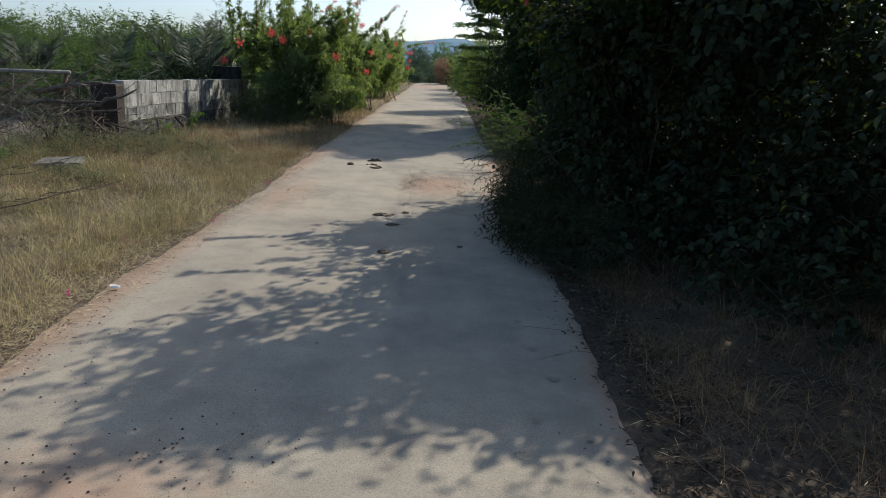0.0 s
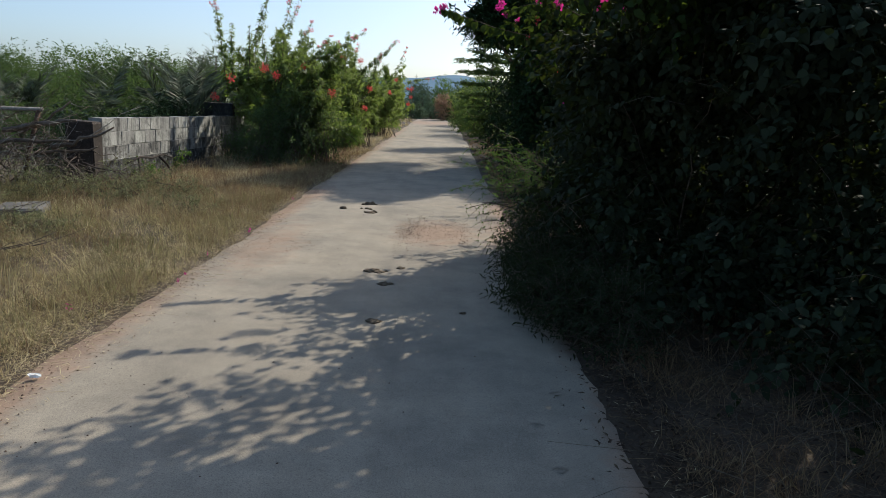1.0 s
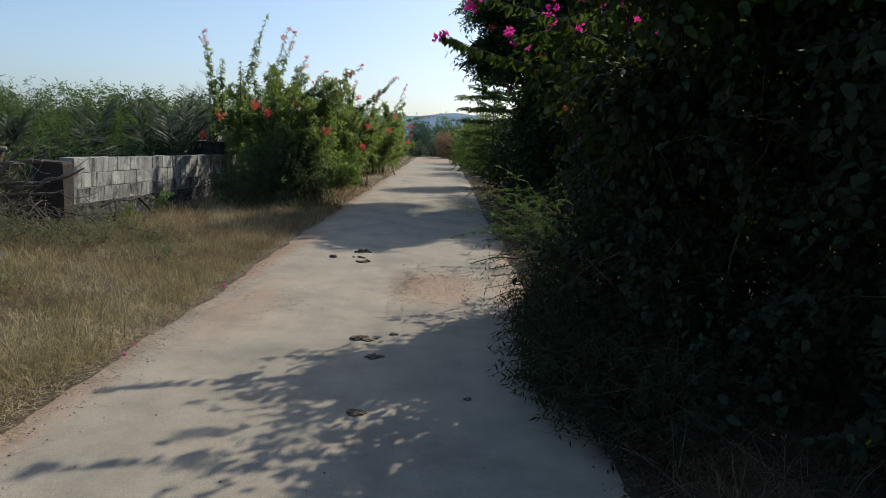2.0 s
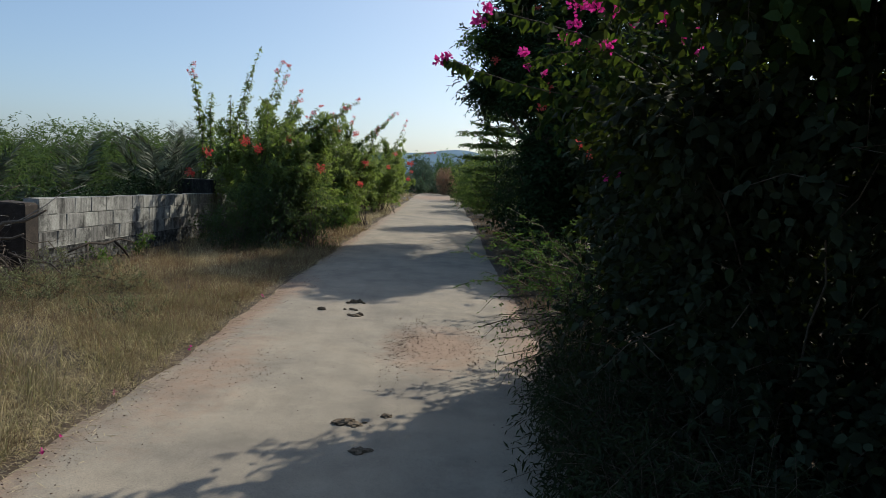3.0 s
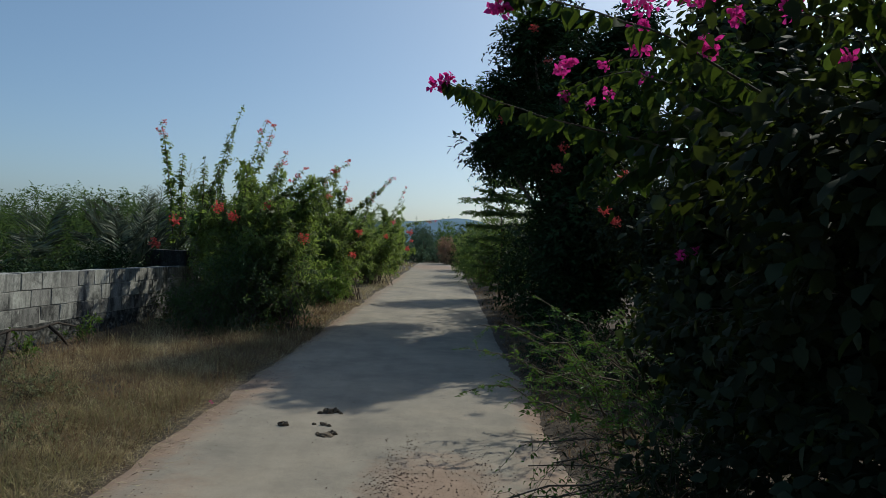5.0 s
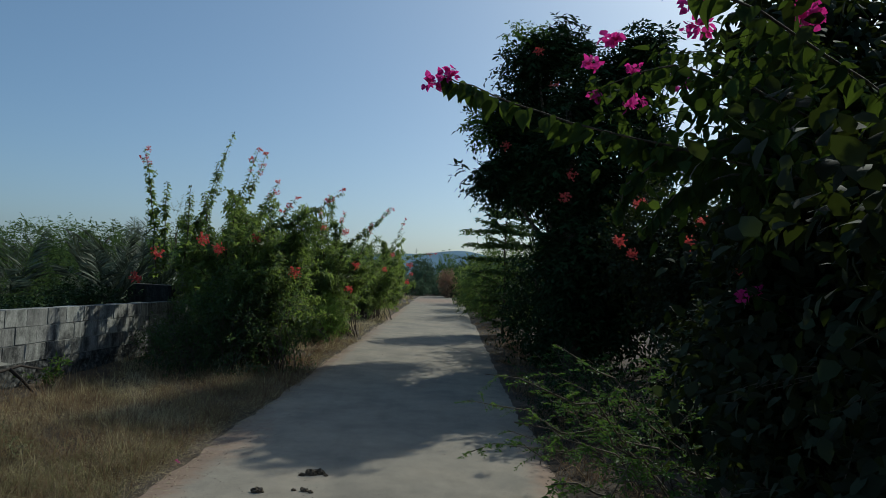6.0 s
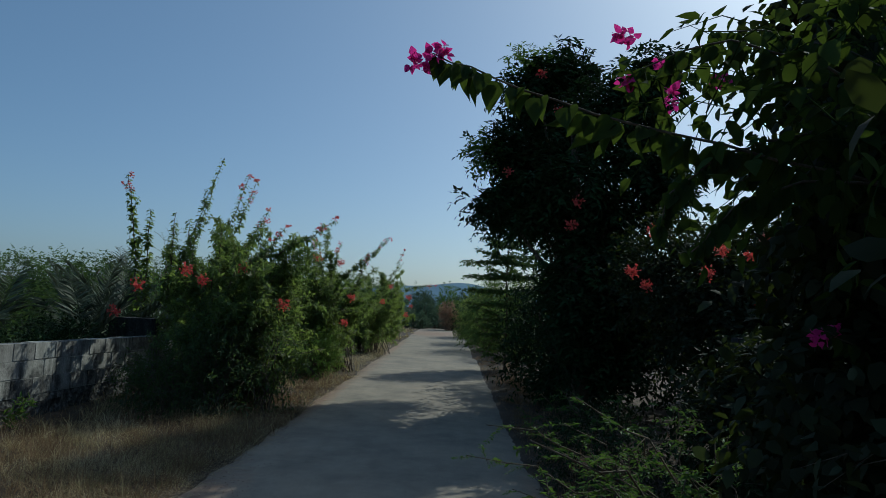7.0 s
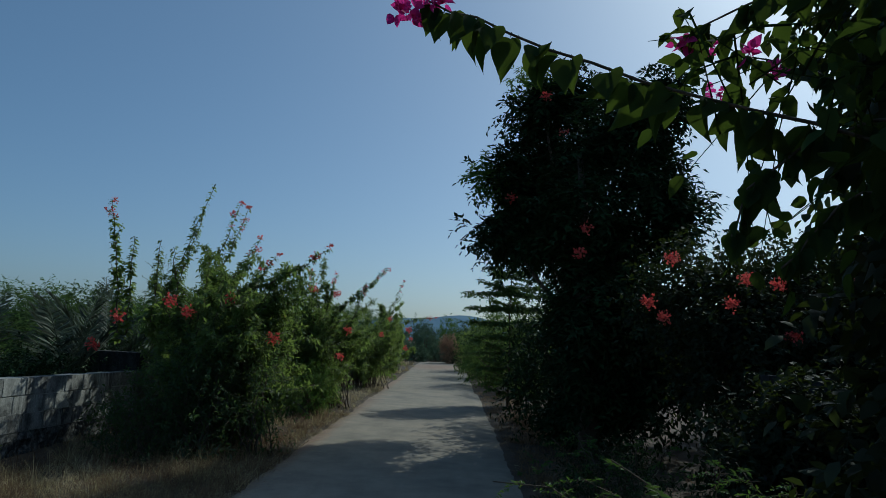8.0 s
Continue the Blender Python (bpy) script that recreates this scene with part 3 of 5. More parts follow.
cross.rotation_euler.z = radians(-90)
block_wall("wall_southwest", -6.85, 4.8, 10.2, 0.42, "broken grey concrete block wall beside the gate")

# ---- west side: flowering shrubs ----
rng = np.random.default_rng(12)
def arching(base, ends, lift, sub, sub_len, per, leaf, width, start=0.25, flat=False, droop=0.3, hang=0.3, ovate=False, stem=0.012, spread=0.2, tilt=0.7, level=1.0, wander=0.012):
    """Stems that rise from one base and arch to their ends, with leafy side twigs on the outer part."""
    st, Ps, Ws, Ls = [], [], [], []
    base = np.asarray(base, float)
    for e in np.asarray(ends, float):
        b = base + np.array([rng.normal(0, spread), rng.normal(0, spread), -0.03])
        d = np.linalg.norm(e - b)
        mid = b + (e - b) * np.array([0.35, 0.35, 0.6]) + np.array([0, 0, lift * d])
        q = np.linspace(0, 1, 10)[:, None]
        pts = b * (1 - q) ** 2 + 2 * mid * q * (1 - q) + e * q * q
        pts[1:] += rng.normal(0, wander * d, (9, 3))
        st.append(tube(pts, stem * (0.6 + 0.6 * rng.random()), 4))
        k = max(3, int(sub * d))
        u = start + (1 - start) * (np.arange(k) + rng.random(k)) / k
        f = np.clip(u * 9, 0, 8.999)
        i = f.astype(int)
        Ps.append(pts[i] + (pts[i + 1] - pts[i]) * (f - i)[:, None])
        w = unit(pts[i + 1] - pts[i])
        Ws.append(unit((w * tilt + rng.normal(0, 0.6, (k, 3))) * (1, 1, level)))
        Ls.append(sub_len * (0.5 + rng.random(k)) * (1.15 - 0.6 * u))
    P, W, L = np.concatenate(Ps), np.concatenate(Ws), np.concatenate(Ls)
    ok = P[:, 2] > 0.05
    P, W, L = P[ok], W[ok], L[ok]
    return foliage(P, W, L, per, leaf, width, droop, hang, flat, ovate), st, (P, W, L)


def in_clumps(clumps, n, shell=0.35):
    P, _, _ = twigs(clumps, n, 0.1, shell=shell, low=0.15)
    return P


def left_bush(base, clumps, n, shoots, reds, label, group="flowering shrubs along the road", leaf=0.084):
    t = thing("bougainvillea", label, "shrub", group, at=base)
    cl = np.array(clumps, float)
    cl[:, :3] -= np.array(base)
    ends = in_clumps(lobes(cl, 0.26, 0.55, 0.5), n // 22, 0.1)
    ends = ends[ends[:, 2] > 0.28]
    top = ends[rng.integers(0, len(ends), len(ends) // 2)]
    top = top * (1.06, 1.0, 1.0) + np.array([0, 0, 1]) * rng.uniform(0.15, 0.95, (len(top), 1))
    (V, F), st, tw = arching((0, 0, 0), np.concatenate([ends, top]), 0.16, 15, 0.24, 9, leaf, leaf * 0.42, 0.3, droop=0.3, hang=0.5, spread=0.34, tilt=1.15)
    part("crown", tri_mesh("crown", V, F), M_BOUG, t)
    tagged(part("branchwork", tri_mesh("branchwork", *joined(st + twig_sticks(*tw, 0.003, 4)), smooth=True), M_BARK, t), kind="stuff")
    for a, b, sag, n_leaf, red in shoots:
        shoot(t, a, b, sag, 0.115, int(n_leaf * 1.8), M_BOUG, M_RED if red else None, fsize=0.032, fr=0.11)
    for c in reds:
        flower_cluster(t, np.array(c) - np.array(base), 0.11, 60, 0.034, M_RED)
    return t


left_bush((-3.6, 17.2, 0), [(-3.6, 17.2, 1.2, 0.95, 0.83, 1.3), (-4.2, 17.0, 1.35, 0.45, 0.50, 0.8), (-2.9, 17.3, 1.1, 0.65, 0.68, 1.15), (-3.3, 16.6, 0.7, 0.9, 0.45, 0.75), (-3.9, 17.5, 1.8, 0.75, 0.60, 0.75),
          (-3.0, 17.8, 1.6, 0.7, 0.60, 0.8), (-2.6, 16.9, 0.7, 0.4, 0.45, 0.6), (-4.2, 18.3, 1.4, 0.7, 0.60, 1.1), (-3.3, 17.1, 2.1, 0.7, 0.52, 0.5), (-3.0, 18.4, 0.95, 0.7, 0.6, 0.95), (-3.7, 18.5, 1.0, 0.7, 0.6, 1.0), (-2.7, 17.2, 0.9, 0.55, 0.6, 0.9), (-3.3, 16.2, 1.2, 0.5, 0.4, 0.6), (-2.8, 16.3, 1.75, 0.4, 0.4, 0.45)], 4700,
          [((-4.95, 17, 1.4), (-5.24, 17, 3.47), -0.12, 110, True), ((-5.35, 18.8, 1.5), (-4.4, 18.9, 4.16), 0.1, 140, False), ((-5.1, 18.7, 1.6), (-4.55, 18.8, 3.55), 0.1, 90, False),
           ((-4.7, 18.8, 1.7), (-3.92, 18.9, 3.85), 0.12, 120, True), ((-4.5, 18.8, 1.8), (-3.78, 18.9, 3.78), 0.08, 80, True), ((-4.2, 18.2, 1.8), (-3.36, 18.3, 3.16), 0.1, 90, True),
           ((-4.85, 17, 1.5), (-4.86, 17, 2.93), -0.02, 80, False), ((-3.5, 17, 2.1), (-2.0, 17.2, 2.9), 0.1, 120, True), ((-3.5, 17.1, 1.9), (-2.75, 17, 2.72), 0.07, 60, True),
           ((-4.5, 17, 1.7), (-4.45, 17, 2.9), 0.03, 70, False), ((-2.9, 17.2, 0.8), (-2.0, 16.4, 0.55), -0.1, 60, False), ((-4.0, 16.8, 1.6), (-4.1, 16.6, 2.75), 0.02, 60, False)],
          [(-3.2, 16.5, 2.08), (-4.0, 16.4, 2.0), (-3.75, 16.4, 1.85), (-4.7, 16.4, 1.75), (-5.1, 16.6, 1.35), (-2.6, 16.6, 1.55)],
          "tall green bougainvillea with long wands and red bracts beside the wall")
for bx, by, h in [(-3.9, 15.6, 1.1), (-3.3, 15.85, 1.3), (-4.5, 16.5, 0.6), (-2.8, 16.3, 1.5), (-3.6, 16.2, 1.6)]:
    shrub("undergrowth", "dark twiggy undergrowth at the shrub's shaded foot", "shrub", [(bx, by, h * 0.4, 0.42, 0.42, h * 0.45), (bx + 0.1, by + 0.2, h * 0.65, 0.36, 0.36, h * 0.4)], 210, 8, 0.3, 0.068, 0.026, M_SCRUB, (bx, by + 0.2, 0), 0.012,
          group="undergrowth by the wall", sticks=2, n_limb=14)
left_bush((-4.2, 20.2, 0), [(-4.3, 20.2, 1.2, 0.8, 1.2, 1.2), (-3.7, 20.4, 1.0, 0.7, 0.9, 1.1), (-4.7, 19.3, 1.4, 0.7, 0.8, 1.35), (-5.0, 18.6, 1.2, 0.4, 0.5, 1.0)], 2200, [], [(-3.3, 19.7, 1.9)], "green bougainvillea filling the hedge behind the wall's end")
left_bush((-3.2, 23.0, 0), [(-3.2, 23.0, 1.2, 1.1, 1.3, 1.35), (-2.6, 22.6, 1.0, 0.7, 0.9, 1.1), (-3.8, 22.4, 1.3, 0.8, 0.9, 1.2), (-2.7, 23.8, 1.7, 0.8, 1.0, 0.9), (-2.8, 21.8, 0.7, 0.5, 0.6, 0.6)], 2300,
          [((-2.9, 23, 2.2), (-1.75, 23.0, 3.2), 0.1, 110, True), ((-3.2, 23, 1.8), (-2.9, 23, 3.0), 0.05, 70, True), ((-3.4, 23, 1.8), (-3.5, 23, 3.1), 0.0, 60, True), ((-2.6, 23, 1.7), (-2.2, 23, 2.8), 0.05, 50, True)],
          [(-2.7, 22.0, 2.5), (-2.4, 21.9, 1.75), (-2.5, 21.7, 1.2), (-3.2, 22.0, 2.6)], "green bougainvillea bush with scattered red bracts")
left_bush((-3.1, 30.0, 0), [(-3.1, 30, 1.2, 1.1, 1.6, 1.4), (-2.5, 29.4, 0.9, 0.8, 1.2, 1.0), (-2.6, 32, 1.3, 0.8, 1.6, 1.2)], 1500,
          [((-2.8, 30, 1.8), (-1.9, 30.0, 3.5), 0.15, 80, True), ((-2.4, 31, 1.9), (-0.9, 31, 2.35), -0.1, 60, True)],
          [(-2.2, 28.8, 2.2), (-1.7, 30.4, 1.9), (-1.8, 30.6, 1.3), (-2.4, 28.5, 1.7)], "green roadside shrub with a few red bracts")
left_bush((-3.4, 39.0, 0), [(-3.4, 38, 1.2, 1.2, 2.2, 1.5), (-3.0, 41, 1.2, 0.9, 2.5, 1.4)], 1200, [], [(-2.3, 37.5, 2.0), (-2.2, 39, 1.6)], "green roadside shrub far along the road", leaf=0.13)
shrub("shrub", "bright green low shrub at the road's edge", "shrub", [(-3.0, 21.2, 0.45, 0.4, 0.5, 0.5), (-3.15, 21.6, 0.6, 0.5, 0.5, 0.5)], 500, 10, 0.22, 0.06, 0.016, M_FEATHER, (-3.05, 21.4, 0), 0.015)

# ---- west side: behind the wall ----
rng = np.random.default_rng(13)
def palm(base, n, length, label, group, lean=0.6):
    t = thing("date_palm", label, "palm", group, at=base)
    for i in range(n):
        a = i * 2.4 + rng.random() * 0.5
        tilt = 0.2 + (lean + 0.3) * rng.random()
        L = length * (0.75 + 0.4 * rng.random())
        s = np.linspace(0, 1, 12)
        h = np.array([math.cos(a), math.sin(a), 0])
        pts = h * (np.sin(tilt) * s * L + 0.12 * s ** 2 * L)[:, None] + np.array([0, 0, 1]) * (np.cos(tilt) * s * L - 0.55 * tilt * s ** 2.2 * L)[:, None]
        k = 70
        q = np.linspace(0.18, 0.99, k)
        P = np.stack([np.interp(q, s, pts[:, j]) for j in range(3)], -1)
        T = unit(np.stack([np.interp(q, s, np.gradient(pts[:, j])) for j in range(3)], -1))
        S = unit(np.cross(T, np.array([0.01, 0.02, 1.0])))
        sg = np.where(np.arange(k) % 2, 1.0, -1.0)[:, None]
        U = np.cross(S, T)
        D = T * 0.7 + S * sg * 0.75 + U * 0.25 + rng.normal(0, 0.12, (k, 3)) - np.array([0, 0, 0.12])
        lf = leaf_set(P, D, U + rng.normal(0, 0.3, (k, 3)), 0.42 * length / 1.8 * np.sin(np.pi * (0.15 + 0.8 * q)) * rng.uniform(0.8, 1.1, k), 0.011)
        V, F = joined([tube(pts, 0.014, 4), lf])
        part("frond", tri_mesh("frond", V, F), M_PALM, t)
    part("trunk", tri_mesh("trunk", *tube([(0, 0, -0.4), (0.02, 0, 0.1), (0, 0.02, 0.35)], [0.2, 0.17, 0.1], 8)), M_BARK, t)
    return t


for bx, by, bz, n, L in [(-7.7, 20.8, 0.25, 17, 2.4), (-9.4, 20.3, 0.3, 15, 2.3), (-11.2, 19.7, 0.1, 16, 2.3), (-13.0, 21.5, -0.1, 18, 2.4), (-8.6, 23.6, 0.3, 16, 2.3), (-14.9, 20.4, -0.2, 18, 2.3), (-6.5, 19.9, 0.35, 18, 2.3), (-17.0, 22.0, -0.1, 26, 2.4)]:
    palm((bx, by, bz), n, L, "bushy grey-green date palm clump behind the wall", "palm clumps")
palm((-6.35, 18.25, 0.55), 6, 1.9, "young date palm with upright arching fronds behind the wall", "palm clumps", lean=0.1)
for bx, by, h in [(-8.4, 22.6, 2.1), (-10.2, 22.4, 1.9), (-12.0, 22.2, 2.2), (-13.8, 23.4, 2.2), (-16.0, 23.4, 2.1), (-6.6, 22.6, 2.0), (-8.5, 20.7, 1.6), (-10.3, 20.2, 1.5), (-12.2, 20.4, 1.7), (-14.0, 20.6, 1.6), (-7.2, 19.0, 0.9), (-9.0, 18.9, 0.9), (-11.0, 18.0, 0.9)]:
    shrub("scrub_bush", "dense dull green scrub behind the wall", "shrub", [(bx, by, h * 0.4, 1.1, 1.0, h * 0.75), (bx + 0.7, by + 0.4, h * 0.3, 0.8, 0.8, h * 0.6)], 430, 9, 0.4, 0.1, 0.036, M_SCRUB,
          (bx, by, -0.25), 0.02, group="scrub behind the wall")
# scrub in the dark tree leaf stands in for the shadow under the palms
for bx, by, h in [(-6.25, 13.2, 0.95), (-6.3, 14.6, 1.0), (-6.3, 16.0, 1.05), (-6.2, 17.3, 1.3), (-6.2, 18.6, 1.35), (-6.1, 19.9, 1.4)]:
    shrub("scrub_bush", "low scrub close behind the wall, dark-leaved for the shadow band", "shrub", [(bx, by, h * 0.35, 0.45, 0.8, h * 0.6), (bx - 0.4, by + 0.3, h * 0.3, 0.5, 0.7, h * 0.6)], 430, 9, 0.25, 0.08, 0.036, M_TREE,
          (bx, by, -0.25), 0.02, group="scrub behind the wall")
for i, (bx, by, h) in enumerate([(-27, 33, 3.2), (-23.5, 31, 3.1), (-20.5, 33, 3.2), (-17.8, 30.5, 3.1), (-15.4, 32.5, 3.4), (-13.2, 30, 3.2), (-11.2, 32, 3.7), (-9.0, 30.5, 3.3), (-7.0, 33, 3.6), (-6.0, 38, 3.6), (-5.4, 45, 3.6), (-31, 31, 3.4), (-8.4, 27.6, 2.6)]):
    h *= 0.77
    cl = [(bx + rng.normal(0, 0.8), by + rng.normal(0, 0.8), h * (0.3 + 0.65 * rng.random()), 0.9, 1.0, 0.24 * h) for _ in range(6)] + [(bx, by, h * 0.4, 1.6, 1.4, h * 0.46), (bx + 1.1, by, h * 0.5, 1.0, 1.0, h * 0.36)]
    shrub("thorn_tree", "green feathery thorn tree in the scrub", "tree", cl, 1350, 10, 0.5, 0.125, 0.056, M_SCRUB if i % 4 else M_FEATHER, (bx, by, -0.3), 0.06, group="thorn trees", flat=True, up=0.5, n_limb=8)
slim = shrub("thorn_tree", "slim sparse thorn sapling standing above the scrub", "tree", [(-7.6, 24.5, 2.7, 0.25, 0.25, 0.7), (-7.7, 24.5, 1.8, 0.4, 0.4, 0.6)], 110, 14, 0.4, 0.05, 0.016, M_SCRUB, (-7.6, 24.5, -0.2), 0.02, group="thorn trees", flat=True, sticks=1)

# ---- east side ----
rng = np.random.default_rng(14)
# dark tree over the road
tree_clumps = [(0.66, 17.3, 3.2, 0.68, 0.8, 0.38), (0.66, 17.3, 4.25, 0.5, 0.7, 0.4), (1.07, 17.4, 5.15, 0.62, 0.7, 0.6), (1.62, 17.5, 5.5, 0.42, 0.5, 0.5), (2.87, 17.6, 5.4, 0.6, 0.8, 0.6), (1.92, 17.7, 4.0, 1.05, 1.1, 1.35),
               (2.12, 17.4, 2.0, 0.9, 1.0, 1.4), (3.12, 17.8, 3.9, 0.55, 0.8, 0.95), (2.72, 17.4, 1.4, 1.0, 0.9, 1.2), (2.32, 18.8, 2.2, 1.0, 1.2, 1.9), (1.72, 17.0, 0.9, 0.6, 0.7, 0.8), (2.32, 17.7, 4.9, 0.6, 0.7, 0.5), (1.02, 17.3, 3.7, 0.5, 0.7, 0.4), (1.3, 19.3, 4.5, 0.75, 0.8, 0.75), (1.1, 19.1, 3.5, 0.7, 0.8, 0.6), (2.0, 19.6, 4.7, 0.8, 0.8, 0.7)]
tree = thing("neem_tree", "dark dense green tree with fine pinnate leaves", "tree", at=(1.9, 17.6, 0))
o = np.array((1.9, 17.6, 0))
cl = np.array(tree_clumps)
back = cl[:, 0] < 1.75                               # the western half of the crown stands further back
cl[back, :3] = (0, 6, 1.6) + (cl[back, :3] - (0, 6, 1.6)) * 1.14
cl[back, 3:] *= 1.1
cl[:, :3] -= o
P, way, L = twigs(np.concatenate([lobes(cl, 0.26, 1.15), cl * (1, 1, 1, 0.75, 0.75, 0.75)]), 9400, 0.32, up=0.15, shell=0.2)
part("crown", tri_mesh("crown", *foliage(P, way, L, 10, 0.125, 0.052, 0.5, 0.35, True)), M_TREE, tree)
part("trunk", tri_mesh("trunk", *tube([(0, 0, -0.05), (0.05, 0, 1.0), (-0.05, -0.05, 2.2), (-0.1, 0, 3.4), (-0.2, 0, 4.6)], [0.16, 0.13, 0.11, 0.08, 0.04], 9), smooth=True), M_BARK, tree)
for V, F in limbs((0, 0, 1.2), [c[:3] for c in cl], 0.05, 6, spread=0.05):
    part("limb", tri_mesh("limb", V, F, True), M_BARK, tree)
P, way, L = twigs(np.array([(0.3, 18.7, 4.5, 0.18, 0.2, 0.3), (0.4, 18.7, 4.3, 0.22, 0.2, 0.22), (1.05, 18.6, 6.05, 0.34, 0.3, 0.14)]) - np.array([*o, 0, 0, 0]), 130, 0.3, up=0.6, shell=0.2)
part("young_growth", tri_mesh("young_growth", *foliage(P, way, L, 12, 0.1, 0.04, 0.3, 0.3, True)), M_FEATHER, tree, "light green young leaves at the crown's edge")

for c in [(1.48, 17.9, 5.0), (1.5, 16.2, 2.85), (0.7, 18.1, 3.95), (1.6, 16.3, 3.2), (1.2, 17.9, 5.6)]:
    flower_cluster(tree, np.array(c) - o, 0.1, 40, 0.04, M_RED)

layered = thing("layered_shrub", "yellow-green shrub with level layered branches", "shrub", at=(1.25, 25.5, 0))
ends = []
for z, r in [(0.55, 0.6), (0.95, 0.8), (1.35, 0.95), (1.75, 1.05), (2.1, 1.1), (2.5, 1.15), (2.85, 1.1), (3.2, 0.95), (3.55, 0.65)]:
    ends += [(r * (0.7 + 0.5 * rng.random()) * math.cos(q), 0.8 * r * math.sin(q), z + rng.normal(0, 0.04)) for q in np.arange(9) * 0.7 + 6.28 * rng.random()]
pc, st = [], []
for z in sorted(set(round(e[2] / 0.38) for e in ends)):
    tier = [e for e in ends if round(e[2] / 0.38) == z]
    lv, ls, lt = arching((0, 0, z * 0.38 - 0.12), tier, 0.0, 17, 0.3, 9, 0.115, 0.052, 0.15, True, 0.25, 0.1, stem=0.008, spread=0.03, level=0.12)
    pc.append(lv)
    st += ls
st.append(tube([(0, 0, -0.03), (0.03, 0, 1.2), (-0.02, 0.02, 2.4), (0.02, 0, 3.55)], [0.04, 0.03, 0.02, 0.008], 6))
part("crown", tri_mesh("crown", *joined(pc)), M_YELLOW, layered)
tagged(part("branchwork", tri_mesh("branchwork", *joined(st), smooth=True), M_BARK, layered), kind="stuff")
for bx, by, h, m in [(2.8, 31.0, 3.2, M_BOUG), (1.3, 34, 2.8, M_YELLOW), (1.2, 39.5, 2.9, M_BOUG), (1.0, 46, 2.8, M_TREE), (2.3, 22.6, 3.4, M_TREE), (2.1, 20.4, 2.6, M_TREE)]:
    shrub("roadside_shrub", "green roadside shrub leaning over the road's edge", "shrub", [(bx, by, h * 0.45, 1.2, 2.4, h * 0.5), (bx - 0.4, by - 0.8, h * 0.3, 0.8, 1.6, h * 0.35), (bx + 0.6, by, h * 0.6, 1.0, 1.8, h * 0.4)], 780, 10, 0.4, 0.115, 0.046, m, (bx, by, 0), 0.04, group="shrubs along the east side")

# red-flowered shrub past the gap, in the leaf colour darkened for shade
red_bush = shrub("bougainvillea", "red-flowered bougainvillea spilling before a wall", "shrub", [(3.2, 14.4, 1.5, 1.0, 0.7, 0.9), (4.4, 14.2, 1.4, 1.0, 0.8, 1.0), (2.7, 14.9, 2.0, 0.7, 0.6, 0.7), (3.8, 14.9, 2.2, 0.9, 0.6, 0.6), (5.2, 14.0, 1.8, 0.8, 0.8, 1.0), (2.8, 15.3, 2.3, 0.8, 0.6, 0.6), (4.2, 15.3, 2.4, 1.0, 0.6, 0.6)],
                 4600, 9, 0.36, 0.075, 0.045, M_SHADELEAF, (3.4, 14.6, 0), 0.03, sticks=8, up=0.3, shell=0.2)
for c in [(1.85, 14, 2.1), (2.0, 14, 1.95), (2.05, 13.9, 2.55), (2.6, 13.8, 2.1), (2.75, 13.8, 2.35), (3.15, 13.7, 1.8), (3.2, 13.8, 2.5), (3.05, 13.8, 2.3), (3.7, 13.6, 2.3), (4.2, 13.5, 2.0), (4.5, 13.5, 2.5)]:
    flower_cluster(red_bush, np.array(c) - np.array((3.4, 14.6, 0)), 0.085, 75, 0.026, M_RED)
# scrub added over the wall's face, in the shade-dark leaf colour
for bx, by, h in [(2.5, 12.6, 1.45), (2.8, 12.3, 1.4), (3.15, 12.45, 1.35), (3.75, 12.4, 1.3), (4.6, 12.3, 1.5), (5.4, 12.2, 1.6)]:
    shrub("scrub_bush", "dark green scrub crowding the foot of the wall", "shrub", [(bx, by, h * 0.4, 0.5, 0.4, h * 0.5), (bx + 0.2, by - 0.1, h * 0.6, 0.4, 0.35, h * 0.4)], 620, 9, 0.28, 0.075, 0.05, M_SHADELEAF, (bx, by, 0), 0.015,
          group="scrub before the east wall", sticks=5)
for bx, by, n, L in [(4.6, 20.5, 22, 1.9), (6.2, 21.0, 22, 2.0), (8.0, 20.0, 20, 2.0)]:
    palm((bx, by, 1.1), n, L, "date palm showing above the shrubs", "palm clumps")
for bx, by, h in [(4.4, 19.2, 3.4), (6.4, 18.6, 3.4), (8.4, 18.0, 3.4), (10.5, 17, 3.2), (7.0, 22.5, 3.6), (4.6, 16.4, 2.6), (6.8, 12.8, 2.4), (8.6, 12.0, 2.4), (10.0, 14.6, 2.6), (6.6, 15.6, 2.8)]:
    shrub("scrub_bush", "dense green scrub behind the wall", "shrub", [(bx, by, h * 0.4, 1.2, 1.1, h * 0.55), (bx + 0.5, by, h * 0.6, 0.9, 0.9, h * 0.4)], 330, 9, 0.42, 0.14, 0.056, M_TREE, (bx, by, 0), 0.03, group="scrub behind the east wall")

# feathery low shrub leaning on the road
rng = np.random.default_rng(15)
def feathery_shrub(base, ends, label, lift=0.12):
    t = thing("feathery_shrub", label, "shrub", "feathery shrubs", at=base)
    o = np.array(base)
    (V, F), st, tw = arching((0, 0, 0), np.array(ends) - o, lift, 9, 0.2, 18, 0.034, 0.013, 0.3, True, 0.2, 0.05, stem=0.009, spread=0.12, tilt=0.7, level=0.4, wander=0.026)
    part("crown", tri_mesh("crown", V, F), M_FEATHER, t)
    tagged(part("branchwork", tri_mesh("branchwork", *joined(st + twig_sticks(*tw, 0.0018, 1, 0.15)), smooth=True), M_BARK, t), kind="stuff")
    return t


